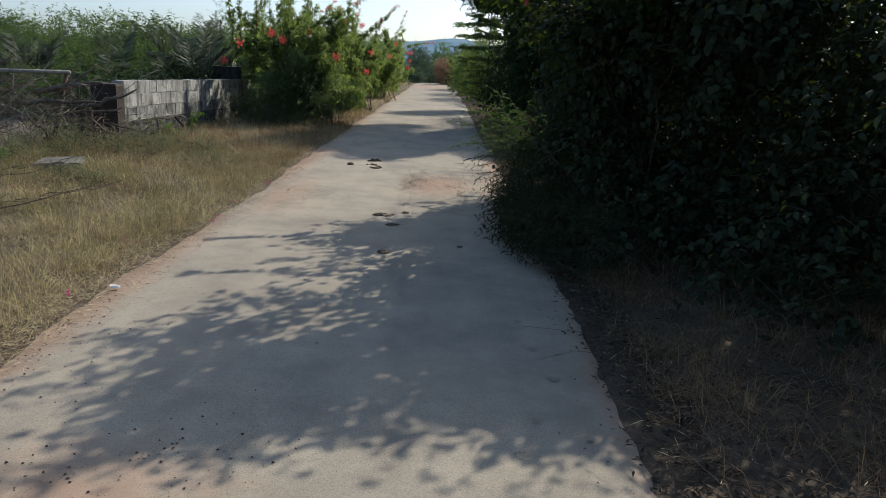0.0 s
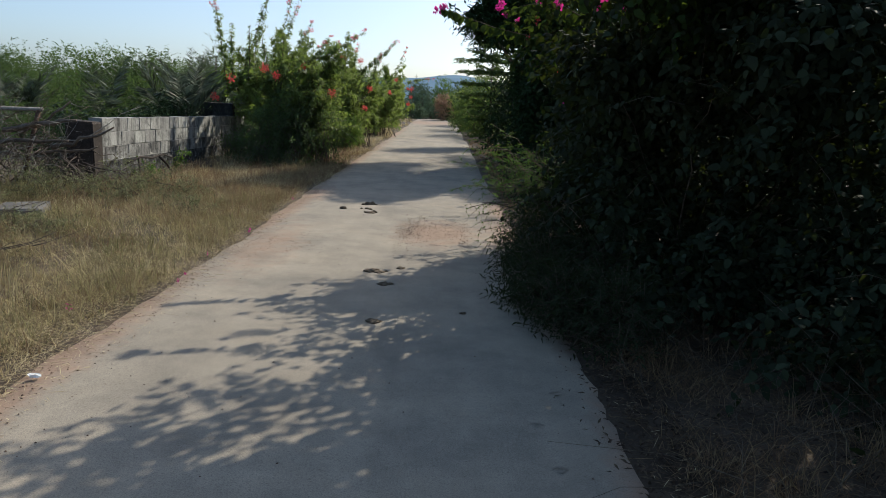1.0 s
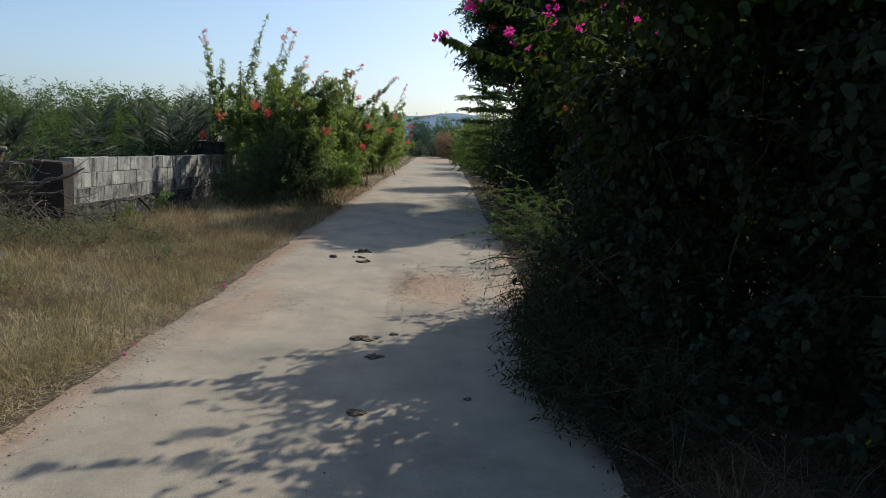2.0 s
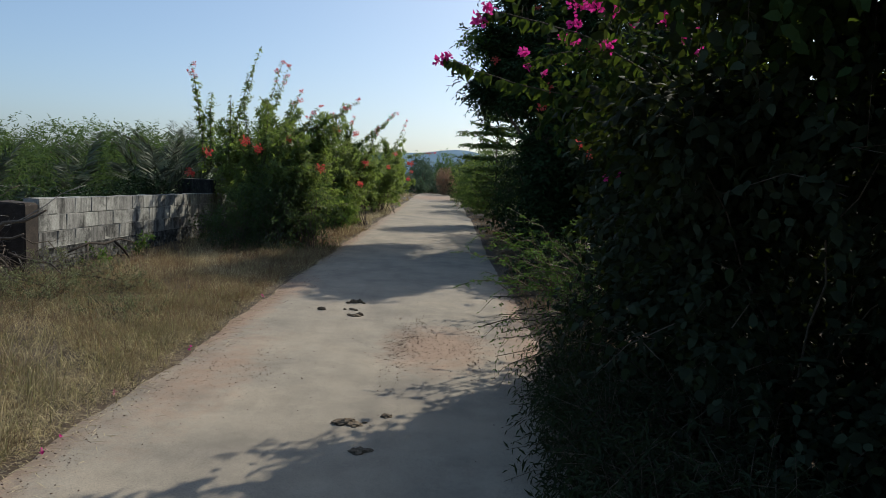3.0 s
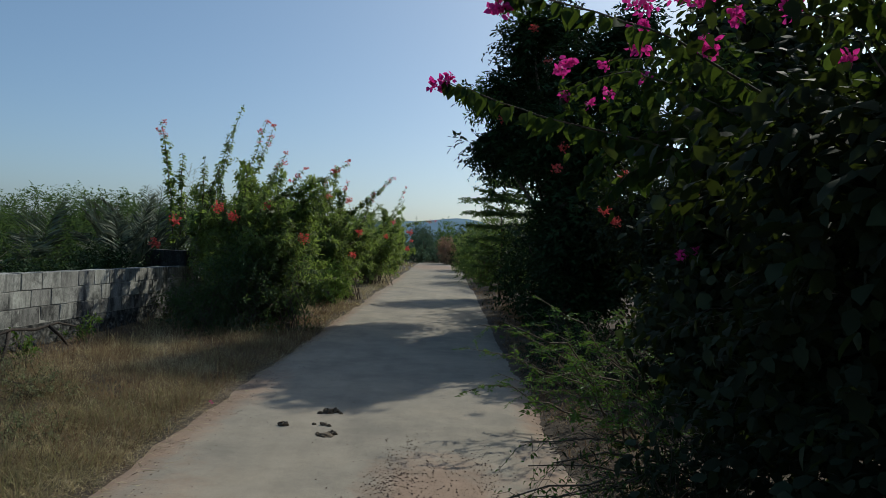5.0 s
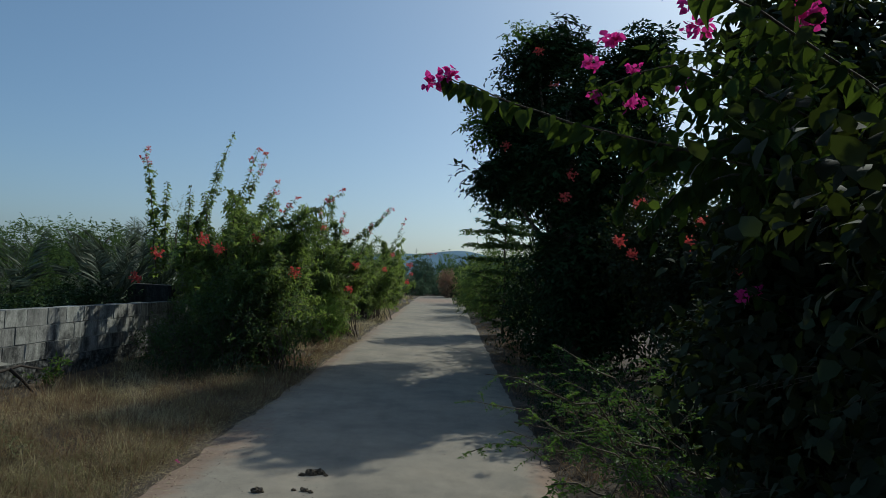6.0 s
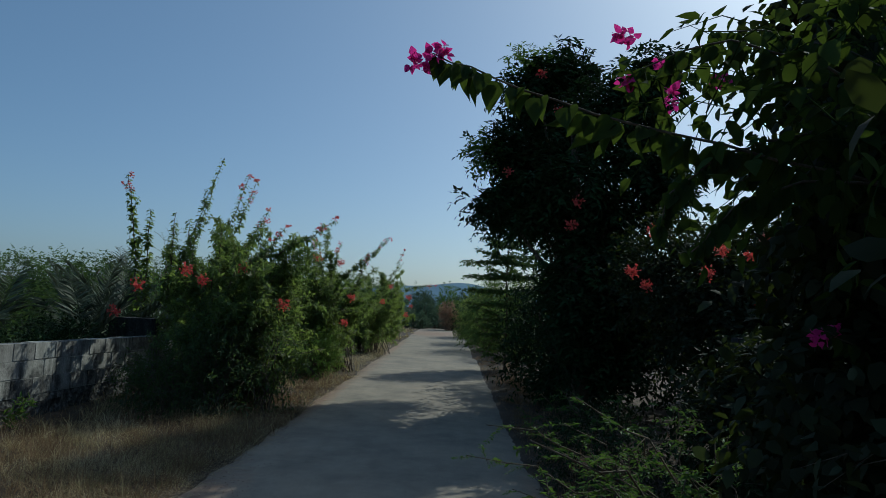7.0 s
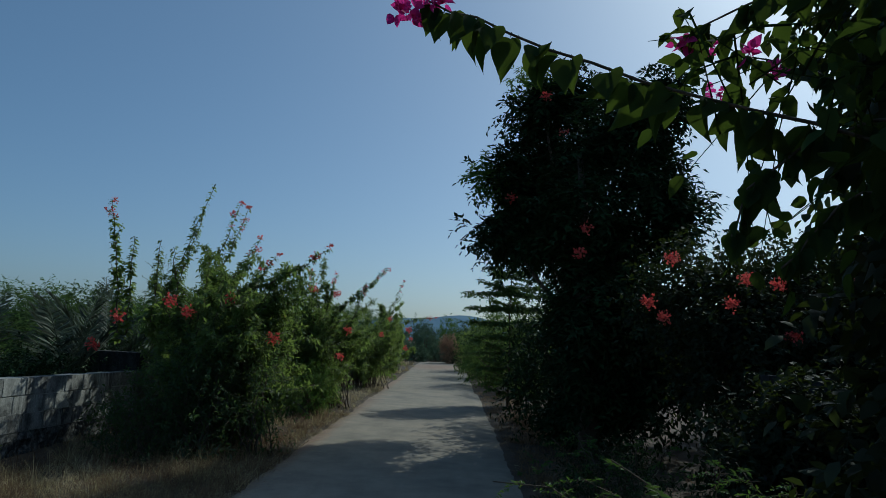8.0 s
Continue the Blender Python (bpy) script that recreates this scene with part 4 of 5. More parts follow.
feathery_shrub((1.5, 9.4, 0), [(0.2, 8.6, 1.0), (0.3, 8.8, 1.1), (0.45, 8.9, 1.25), (0.75, 9.3, 1.0), (0.6, 8.5, 0.95), (0.8, 8.7, 1.1), (0.5, 9.3, 0.9), (1.1, 9.8, 1.2),
               (0.35, 8.4, 0.75), (0.55, 8.2, 0.85)], "low thorny shrub with feathery bright green leaves")
feathery_shrub((1.6, 11.2, 0), [(0.05, 10.5, 0.7), (0.15, 10.5, 0.9), (0.3, 10.7, 0.5), (0.6, 10.5, 0.95), (0.8, 10.4, 0.75), (1.0, 10.3, 0.9), (0.02, 10.6, 0.36), (0.35, 10.5, 0.4), (0.7, 11.2, 0.6), (1.3, 10.4, 1.05), (1.7, 10.5, 1.0), (0.9, 10.8, 0.45)], "low thorny shrub with feathery leaves beside the shade")
feathery_shrub((1.7, 13.9, 0), [(0.55, 13.3, 0.55), (0.8, 13.2, 0.75), (1.0, 13.4, 0.9), (1.3, 13.0, 0.7), (1.6, 13.1, 0.9), (1.9, 13.2, 0.8), (0.7, 13.9, 0.5), (2.3, 13.4, 0.7), (1.2, 14.4, 0.7)], "low feathery green shrub under the dark tree")
# bare twiggy branches hanging at the road's edge
twiggy = thing("bare_shrub", "thin bare drooping twigs with few leaves at the road's edge", "shrub", at=(1.35, 8.0, 0))
(V, F), st, tw = arching((0, 0, 0.15), np.array([(0.2, 7.6, 0.55), (0.3, 7.7, 0.3), (0.4, 7.9, 0.2), (0.45, 7.6, 0.1), (0.35, 8.1, 0.5), (0.5, 7.5, 0.35), (0.55, 7.9, 0.75), (0.28, 7.9, 0.68), (0.6, 7.6, 0.6), (0.4, 8.3, 0.3), (0.5, 8.2, 0.12), (0.65, 7.4, 0.2), (0.32, 7.8, 0.45), (0.45, 8.0, 0.6), (0.55, 7.7, 0.05), (0.75, 7.6, 0.4), (0.7, 7.9, 0.9), (0.6, 8.2, 0.85), (0.8, 7.7, 0.15)]) - np.array((1.35, 8.0, 0)), 0.3, 16, 0.2, 5, 0.03, 0.012, 0.4, droop=0.5, stem=0.008, spread=0.1)
part("crown", tri_mesh("crown", V, F), M_FEATHER, twiggy)
tagged(part("branchwork", tri_mesh("branchwork", *joined(st + twig_sticks(*tw, 0.002, 1, 0.5)), smooth=True), M_BARK, twiggy), kind="stuff")
for bx, by in [(1.3, 13.0), (2.0, 12.2), (1.6, 14.6), (2.6, 11.4)]:
    shrub("weed_clump", "low dry grey-green weeds under the trees", "shrub", [(bx, by, 0.25, 0.5, 0.5, 0.35)], 260, 9, 0.25, 0.05, 0.018, M_TREE, (bx, by, 0), 0.008, group="weed clumps", sticks=3, n_limb=8)

for bx, by, h in [(0.82, 5.75, 0.45), (0.78, 6.35, 0.5), (0.8, 7.0, 0.6), (0.9, 7.6, 0.75), (1.1, 5.35, 0.5), (1.2, 6.4, 0.7)]:
    shrub("weed_clump", "dark narrow-leaved weeds leaning from the bush over the road's edge", "shrub", [(bx, by, h * 0.4, 0.26, 0.42, h * 0.55)], 330, 9, 0.24, 0.055, 0.012, M_SHADELEAF, (bx + 0.1, by, 0), 0.006,
          group="weed clumps", sticks=2, n_limb=12)

# the great bougainvillea that shades the road
rng = np.random.default_rng(16)
NB = (2.2, 7.2, 0)
near_clumps = [(1.85, 6.8, 1.0, 0.8, 0.9, 1.05), (1.65, 7.5, 1.5, 0.65, 0.6, 0.9), (2.3, 6.4, 1.4, 1.2, 1.2, 1.4), (3.4, 6.4, 1.5, 1.2, 1.3, 1.6), (4.5, 6.4, 1.5, 1.2, 1.4, 1.7), (1.9, 6.4, 1.8, 0.55, 0.6, 0.6), (2.0, 6.9, 1.8, 0.8, 0.8, 0.65),
               (3.0, 6.8, 1.9, 1.0, 1.0, 0.6), (1.9, 7.8, 1.0, 0.9, 0.7, 1.0), (3.0, 7.8, 1.4, 1.1, 0.8, 1.3), (4.2, 7.4, 1.8, 1.1, 1.0, 0.8), (2.8, 5.7, 1.2, 0.9, 0.6, 1.1), (3.6, 5.3, 1.3, 1.1, 0.8, 1.3), (5.4, 5.8, 1.4, 1.0, 1.2, 1.6),
               (1.1, 6.0, 2.6, 0.55, 0.7, 0.28), (1.2, 5.75, 2.45, 0.45, 0.35, 0.22), (1.8, 5.9, 2.5, 0.6, 0.55, 0.32), (0.95, 6.9, 2.62, 0.5, 0.6, 0.2), (2.8, 5.4, 2.3, 0.7, 0.5, 0.4), (0.6, 6.3, 2.72, 0.4, 0.7, 0.12), 
               (1.75, 5.5, 0.35, 0.55, 0.6, 0.35), (2.8, 4.7, 0.45, 1.0, 0.7, 0.55), (4.0, 4.5, 0.5, 1.0, 0.8, 0.7), (1.4, 6.3, 0.3, 0.38, 0.7, 0.3), (2.7, 3.9, 0.3, 0.7, 0.5, 0.32), (3.7, 3.6, 0.4, 0.8, 0.5, 0.45), (2.1, 4.7, 0.25, 0.4, 0.4, 0.28), (5.2, 4.4, 0.6, 1.0, 0.8, 0.8), (1.5, 7.3, 0.6, 0.4, 0.6, 0.5), (1.8, 8.3, 0.5, 0.8, 0.6, 0.6),
               (2.4, 9.0, 1.2, 0.6, 0.9, 1.1), (2.7, 9.5, 1.6, 0.65, 0.9, 0.6), (3.5, 8.8, 1.7, 1.0, 1.0, 1.7), (1.75, 7.9, 1.5, 0.55, 0.6, 0.6),
               (3.9, 9.3, 2.5, 0.7, 0.9, 0.7), (4.9, 9.2, 2.2, 1.0, 1.2, 1.4), (4.4, 10.4, 1.9, 1.0, 0.9, 1.3), (3.4, 4.8, 2.0, 1.0, 0.8, 0.8), (4.6, 4.8, 2.2, 1.0, 0.9, 0.9), (1.5, 7.6, 1.1, 0.45, 0.5, 0.75),
               (2.5, 5.7, 2.5, 0.6, 0.6, 0.3), (2.5, 6.5, 2.6, 0.6, 0.5, 0.3), (2.9, 4.9, 1.5, 0.6, 0.5, 0.6), (2.6, 5.3, 0.6, 0.7, 0.5, 0.6), (3.4, 5.6, 0.5, 0.8, 0.6, 0.6), (2.6, 7.0, 0.4, 0.7, 0.6, 0.45), (3.6, 8.2, 0.5, 0.9, 0.7, 0.6), (4.6, 8.0, 0.6, 0.9, 0.8, 0.7), (5.2, 7.2, 0.5, 0.9, 0.8, 0.6), (3.4, 7.2, 0.6, 1.0, 0.6, 0.7), (3.0, 8.4, 0.35, 0.7, 0.5, 0.4), (2.6, 8.0, 0.35, 0.6, 0.4, 0.4), (3.4, 9.2, 0.4, 0.6, 0.5, 0.45), (4.6, 6.6, 0.6, 1.0, 0.8, 0.7),
               # the last three clumps are out of view, added to shade the right verge
               (5.8, 8.3, 1.1, 1.2, 1.0, 1.3), (6.6, 6.4, 1.2, 1.0, 1.3, 1.4), (5.4, 3.6, 0.8, 0.9, 0.7, 1.0), (1.2, 6.6, 0.7, 0.3, 0.6, 0.4), (1.2, 7.5, 0.7, 0.3, 0.4, 0.5), (3.1, 3.0, 1.7, 0.9, 0.9, 1.0), (3.7, 1.5, 1.8, 1.0, 1.0, 1.2), (4.8, 2.6, 1.6, 1.2, 1.2, 1.4)]
nb = thing("bougainvillea", "huge dark bougainvillea with magenta bracts overhanging the road", "shrub", at=NB)
cl = np.array(near_clumps)
cl[:, :3] -= np.array(NB)
P, way, L = twigs(lobes(cl, 0.3, 1.0, 0.6), 11400, 0.34, up=0.2, shell=0.15)
near = P[:, 1] < 1.2
part("crown", tri_mesh("crown", *foliage(P[near], way[near], L[near], 10, 0.068, 0.044, 0.4, 0.45, ovate=2), smooth=True), M_SHADELEAF, nb)
part("crown", tri_mesh("crown", *foliage(P[~near], way[~near], L[~near], 10, 0.072, 0.052, 0.4, 0.45)), M_SHADELEAF, nb)
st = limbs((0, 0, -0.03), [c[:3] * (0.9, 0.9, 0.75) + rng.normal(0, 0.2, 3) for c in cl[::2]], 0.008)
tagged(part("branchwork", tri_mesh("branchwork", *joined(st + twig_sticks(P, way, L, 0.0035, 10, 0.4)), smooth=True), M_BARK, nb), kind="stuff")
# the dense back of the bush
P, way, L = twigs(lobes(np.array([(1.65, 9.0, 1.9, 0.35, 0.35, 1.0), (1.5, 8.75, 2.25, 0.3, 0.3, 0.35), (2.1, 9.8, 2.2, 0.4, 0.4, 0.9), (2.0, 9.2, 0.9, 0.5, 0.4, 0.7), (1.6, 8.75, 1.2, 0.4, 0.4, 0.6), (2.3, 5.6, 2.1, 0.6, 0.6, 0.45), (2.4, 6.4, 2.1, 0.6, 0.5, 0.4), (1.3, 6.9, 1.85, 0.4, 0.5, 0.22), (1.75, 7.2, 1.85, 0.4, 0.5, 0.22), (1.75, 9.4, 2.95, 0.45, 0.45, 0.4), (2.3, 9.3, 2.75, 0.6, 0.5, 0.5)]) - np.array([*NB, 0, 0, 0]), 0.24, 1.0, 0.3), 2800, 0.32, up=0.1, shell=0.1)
part("crown", tri_mesh("crown", *foliage(P, way, L, 9, 0.08, 0.054, 0.4, 0.5, ovate=2), smooth=True), M_SHADELEAF, nb)
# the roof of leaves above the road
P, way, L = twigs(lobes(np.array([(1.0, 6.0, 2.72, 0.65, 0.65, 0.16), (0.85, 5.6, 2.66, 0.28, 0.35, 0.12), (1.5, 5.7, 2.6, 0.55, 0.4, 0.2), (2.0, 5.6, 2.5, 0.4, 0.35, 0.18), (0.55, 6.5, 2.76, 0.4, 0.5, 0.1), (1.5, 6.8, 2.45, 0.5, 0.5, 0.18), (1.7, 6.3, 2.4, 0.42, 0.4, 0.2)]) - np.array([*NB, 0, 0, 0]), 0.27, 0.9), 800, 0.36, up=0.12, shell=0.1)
part("spray", tri_mesh("spray", *joined([foliage(P, way, L, 8, 0.08, 0.054, 0.2, 0.3, ovate=2)] + twig_sticks(P, way, L, 0.004, 3, 0.2))), M_BACKLIT, nb, "overhanging leafy sprays glowing against the sun")
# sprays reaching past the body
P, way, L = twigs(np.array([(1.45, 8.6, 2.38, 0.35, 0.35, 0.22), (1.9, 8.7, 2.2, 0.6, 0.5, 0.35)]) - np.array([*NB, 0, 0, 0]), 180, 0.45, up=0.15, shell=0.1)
part("spray", tri_mesh("spray", *joined([foliage(P, way, L, 8, 0.08, 0.054, 0.3, 0.7, ovate=True)] + twig_sticks(P, way, L, 0.004, 1, 0.3)), smooth=True), M_BACKLIT, nb)

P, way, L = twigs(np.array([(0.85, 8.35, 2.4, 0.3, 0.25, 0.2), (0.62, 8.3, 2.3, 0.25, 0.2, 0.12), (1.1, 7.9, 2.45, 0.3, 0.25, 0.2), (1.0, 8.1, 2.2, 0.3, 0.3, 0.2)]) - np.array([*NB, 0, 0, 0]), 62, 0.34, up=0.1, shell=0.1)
part("spray", tri_mesh("spray", *joined([foliage(P, way, L, 7, 0.068, 0.045, 0.45, 0.7, ovate=True)] + twig_sticks(P, way, L, 0.003, 1, 0.45)), smooth=True), M_BACKLIT, nb, "leafy sprays in the brighter leaf copy, as if backlit")


def big_leaf_mesh(name, L, W, curl, fold):
    """A heart-shaped leaf with a midrib fold, a curled blade and a short stalk, along +x."""
    us = np.array([0, 0.03, 0.08, 0.15, 0.24, 0.34, 0.45, 0.56, 0.66, 0.75, 0.83, 0.9, 0.96, 1.0])
    hw = np.array([0.06, 0.24, 0.38, 0.46, 0.5, 0.5, 0.47, 0.41, 0.33, 0.24, 0.15, 0.08, 0.03, 0.0])
    V, F = [], []
    for u, h in zip(us, hw):
        for v in (-1, -0.5, 0, 0.5, 1):
            V.append((u * L - 0.05 * L * abs(v) * (u < 0.1), v * h * W * (1 - 0.12 * fold), v * v * h * W * fold - curl * L * u ** 2.5 + 0.02 * L * math.sin(8 * u + 2 * v) * abs(v)))
    for i in range(len(us) - 1):
        for j in range(4):
            a = i * 5 + j
            F.append((a, a + 5, a + 6, a + 1))
    F = [f for q in F for f in ((q[0], q[1], q[2]), (q[0], q[2], q[3]))]
    sv, sf = tube([(-0.2 * L, 0, 0.03 * L), (0, 0, 0)], [0.0012, 0.0010], 3)
    V2, F2 = joined([(np.array(V), np.array(F)), (sv, sf)])
    return tri_mesh(name, V2, F2, True)


LEAVES = [big_leaf_mesh("leaf", 0.115, 0.088, c, f) for c, f in ((0.15, 0.5), (0.3, 0.8), (0.08, 0.35), (0.4, 1.0))]
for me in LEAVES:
    me.materials.append(M_BACKLIT)


def near_shoot(pts, n, flowers, radius=0.006, size=(0.6, 0.95)):
    pts = np.array(pts, float) - np.array(NB)
    q = np.linspace(0, 1, 14)
    k = np.linspace(0, 1, len(pts))
    sm = np.stack([np.interp(q, k, pts[:, j]) for j in range(3)], -1)
    for _ in range(2):
        sm[1:-1] = (sm[:-2] + 2 * sm[1:-1] + sm[2:]) / 4
    sm[1:-1] += rng.normal(0, 0.006, (12, 3))
    s = part("shoot", tri_mesh("shoot", *tube(sm, radius, 6), smooth=True), M_BARK, nb, "arching thorny wand with hanging leaves")
    for i in range(n):
        f = min(12.9, max(0.1, (i + rng.uniform(-0.6, 1.4)) / n * 12.9))
        a = int(f)
        p = sm[a] + (sm[a + 1] - sm[a]) * (f - a)
        w = unit(sm[a + 1] - sm[a])
        side = unit(np.cross(w, (0, 0, 1))) * (1 if i % 2 else -1)
        d = Vector(w * 0.35 + side * rng.uniform(-0.15, 0.8) + np.array([0, 0, -rng.uniform(0.35, 1.5)])).normalized()
        nrm = Vector(side * 0.5 + np.array([0, -0.45, 0.55]) + rng.normal(0, 0.45, 3))
        nrm = (nrm - d * nrm.dot(d)).normalized()
        m = Matrix((d, nrm.cross(d), nrm)).transposed().to_4x4()
        sc = rng.uniform(*size) * (1.1 - 0.5 * f / 13)
        lf = part("leaf", LEAVES[i % 4], M_BACKLIT, s)
        lf.matrix_basis = Matrix.Translation(Vector(p) + d * 0.018 * sc) @ m @ Matrix.Scale(sc, 4)
    for c, r, nb_ in flowers:
        flower_cluster(s, np.array(c) - np.array(NB), r, int(nb_ * 2.8), 0.027, M_PINK)


near_shoot([(1.6, 8.4, 2.0), (1.0, 8.4, 2.14), (0.58, 8.35, 2.2), (0.25, 8.3, 2.27), (-0.02, 8.27, 2.35), (-0.16, 8.25, 2.4)], 50, [((-0.2, 8.25, 2.37), 0.034, 10), ((-0.125, 8.27, 2.41), 0.034, 10), ((-0.16, 8.26, 2.39), 0.02, 4)], size=(0.8, 1.2))
near_shoot([(1.3, 7.7, 2.2), (0.9, 7.6, 2.42), (0.5, 7.5, 2.52), (0.2, 7.45, 2.55), (0.07, 7.42, 2.54)], 44, [((0.07, 7.42, 2.5), 0.05, 16), ((0.11, 7.42, 2.58), 0.04, 12)])
near_shoot([(1.5, 8.3, 2.2), (1.0, 8.3, 2.45), (0.7, 8.25, 2.48), (0.47, 8.4, 2.39)], 34, [((0.47, 8.4, 2.385), 0.025, 6), ((0.42, 8.2, 2.45), 0.03, 8), ((0.58, 8.27, 2.31), 0.018, 4)])
near_shoot([(1.6, 7.3, 2.3), (1.2, 7.2, 2.75), (0.9, 7.3, 2.95), (0.7, 7.5, 2.95)], 36, [((0.795, 8.166, 2.8), 0.085, 30), ((0.92, 7.665, 2.66), 0.075, 24), ((0.85, 7.368, 2.365), 0.055, 16), ((0.75, 8.01, 2.63), 0.045, 12), ((0.715, 7.86, 2.49), 0.05, 14), ((1.083, 7.716, 2.6), 0.04, 10), ((0.84, 7.75, 2.72), 0.085, 28), ((0.36, 7.55, 2.33), 0.03, 8)])
near_shoot([(1.9, 8.5, 2.2), (1.5, 8.6, 2.5), (1.1, 8.6, 2.65), (0.75, 8.5, 2.6)], 44, [((1.25, 7.6, 2.6), 0.05, 14)])
near_shoot([(1.8, 8.6, 1.7), (1.5, 8.8, 2.05), (1.1, 8.8, 2.2), (0.9, 8.6, 2.1)], 40, [((1.45, 7.5, 2.38), 0.03, 8)])
near_shoot([(1.3, 8.5, 2.3), (0.9, 8.4, 2.2), (0.64, 8.35, 2.06), (0.56, 8.35, 1.88)], 40, [], size=(0.6, 1.0))
near_shoot([(1.5, 8.4, 2.05), (1.05, 8.35, 2.08), (0.8, 8.3, 1.98), (0.66, 8.3, 1.82)], 40, [], size=(0.6, 1.0))
near_shoot([(1.9, 9.2, 2.3), (1.5, 9.4, 2.65), (1.15, 9.45, 2.8), (0.9, 9.4, 2.75)], 36, [((0.9, 9.4, 2.62), 0.045, 10), ((1.13, 9.4, 2.72), 0.05, 12), ((0.87, 9.4, 2.8), 0.045, 10)])
near_shoot([(1.7, 8.4, 1.0), (1.4, 8.6, 1.5), (1.15, 8.5, 1.6)], 26, [((1.15, 8.5, 1.57), 0.028, 8), ((1.25, 8.6, 1.6), 0.02, 5)])
for c, r, k in [((1.0, 6.3, 2.25), 0.05, 14), ((1.5, 6.5, 2.5), 0.05, 12)]:
    flower_cluster(nb, np.array(c) - np.array(NB), r, k * 2, 0.033, M_PINK)

# ---- the road's far end ----
rng = np.random.default_rng(17)
for i, (bx, by, h, m) in enumerate([(-2.9, 62, 3.0, M_FARHAZE), (-5.0, 58, 3.2, M_FARHAZE), (-0.9, 66, 3.6, M_FEATHER), (0.9, 60, 3.0, M_FARHAZE), (-3.6, 80, 3.2, M_FARHAZE), (1.6, 75, 3.4, M_FARHAZE), (-1.4, 84, 3.0, M_FARHAZE), (-0.75, 57, 1.9, M_RUST)]):
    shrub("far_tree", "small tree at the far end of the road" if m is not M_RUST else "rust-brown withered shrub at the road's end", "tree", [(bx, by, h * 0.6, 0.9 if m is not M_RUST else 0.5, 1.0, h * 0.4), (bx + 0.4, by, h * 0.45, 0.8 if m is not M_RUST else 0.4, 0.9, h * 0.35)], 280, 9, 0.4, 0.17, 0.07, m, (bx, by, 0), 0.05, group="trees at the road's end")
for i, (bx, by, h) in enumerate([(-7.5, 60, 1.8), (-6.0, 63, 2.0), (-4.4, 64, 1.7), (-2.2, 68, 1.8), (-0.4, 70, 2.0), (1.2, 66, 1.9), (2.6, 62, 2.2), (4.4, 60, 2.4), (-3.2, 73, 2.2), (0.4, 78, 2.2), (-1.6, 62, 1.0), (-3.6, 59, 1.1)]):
    shrub("far_bush", "low green bush beyond the road's end", "shrub", [(bx, by, h * 0.4, 1.3, 1.0, h * 0.6), (bx + 0.6, by + 0.5, h * 0.35, 1.0, 0.9, h * 0.5)], 180, 8, 0.35, 0.22, 0.1, M_FARHAZE, (bx, by, 0), 0.03, group="bushes beyond the road's end", n_limb=5)
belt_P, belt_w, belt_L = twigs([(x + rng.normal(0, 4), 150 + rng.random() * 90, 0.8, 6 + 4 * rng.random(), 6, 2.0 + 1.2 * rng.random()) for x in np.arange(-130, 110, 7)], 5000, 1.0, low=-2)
belt = part("far_woods", tri_mesh("far_woods", *foliage(belt_P, belt_w, belt_L, 7, 1.0, 0.5)), M_FARHAZE)
tagged(belt, "distant belt of green trees below the hill", "woods", kind="stuff")

# ---- grass and litter ----
rng = np.random.default_rng(18)
def grass(name, label, n, xr, yr, height, material, mask=None, width=0.004, lean=0.5, patch=0.5):
    per = 26
    cx, cy = np.repeat(rng.uniform(*xr, n // per), per), np.repeat(rng.uniform(*yr, n // per), per)
    rad = np.repeat(0.03 + 0.07 * rng.random(n // per), per)
    tall = np.repeat(0.4 + 1.2 * rng.random(n // per) ** 3, per)
    n = len(cx)
    x, y = cx + rng.normal(0, 1, n) * rad, cy + rng.normal(0, 1, n) * rad
    ph = 6.28 * rng.random()
    nz = np.sin(2.1 * x + ph + 1.3 * np.sin(1.7 * y)) * np.sin(1.9 * y + 0.8 * np.sin(2.3 * x)) + 0.5 * np.sin(5.3 * x + 4.1 * y)
    ok = (nz + rng.normal(0, 0.5, n) > patch - 0.8)
    if mask is not None:
        ok &= mask(x, y)
    x, y, nz, cx, cy, tall = x[ok], y[ok], nz[ok], cx[ok], cy[ok], tall[ok]
    n = len(x)
    h = height * (0.45 + 0.8 * rng.random(n)) * tall
    a = np.arctan2(y - cy, x - cx) + rng.normal(0, 1.3, n)
    flat = rng.random(n) < 0.45
    h = np.where(flat, h * 0.8, h)
    b = a + rng.normal(1.57, 0.4, n)
    le = np.where(flat, 2.2, lean * (0.2 + rng.random(n)))
    w = width * (0.7 + 0.7 * rng.random(n))
    P = np.stack([x, y, ground_z(x, y) - 0.01], -1)
    A = np.stack([np.cos(a), np.sin(a), 0 * a], -1)
    S = np.stack([np.cos(b), np.sin(b), 0 * b], -1)
    Z = np.array([0, 0, 1.0])
    p1 = P + Z * (h * 0.55)[:, None] + A * (h * le * 0.35)[:, None]
    p2 = P + Z * (h * (1 - 0.3 * le))[:, None] + A * (h * le)[:, None]
    V = np.stack([P - S * w[:, None], P + S * w[:, None], p1 - S * (w * 0.8)[:, None], p1 + S * (w * 0.8)[:, None], p2], 1).reshape(-1, 3)
    F = (np.array([(0, 1, 3), (0, 3, 2), (2, 3, 4)])[None] + (np.arange(n) * 5)[:, None, None]).reshape(-1, 3)
    return tagged(part(name, tri_mesh(name, V, F), material), label, "grass", kind="stuff")


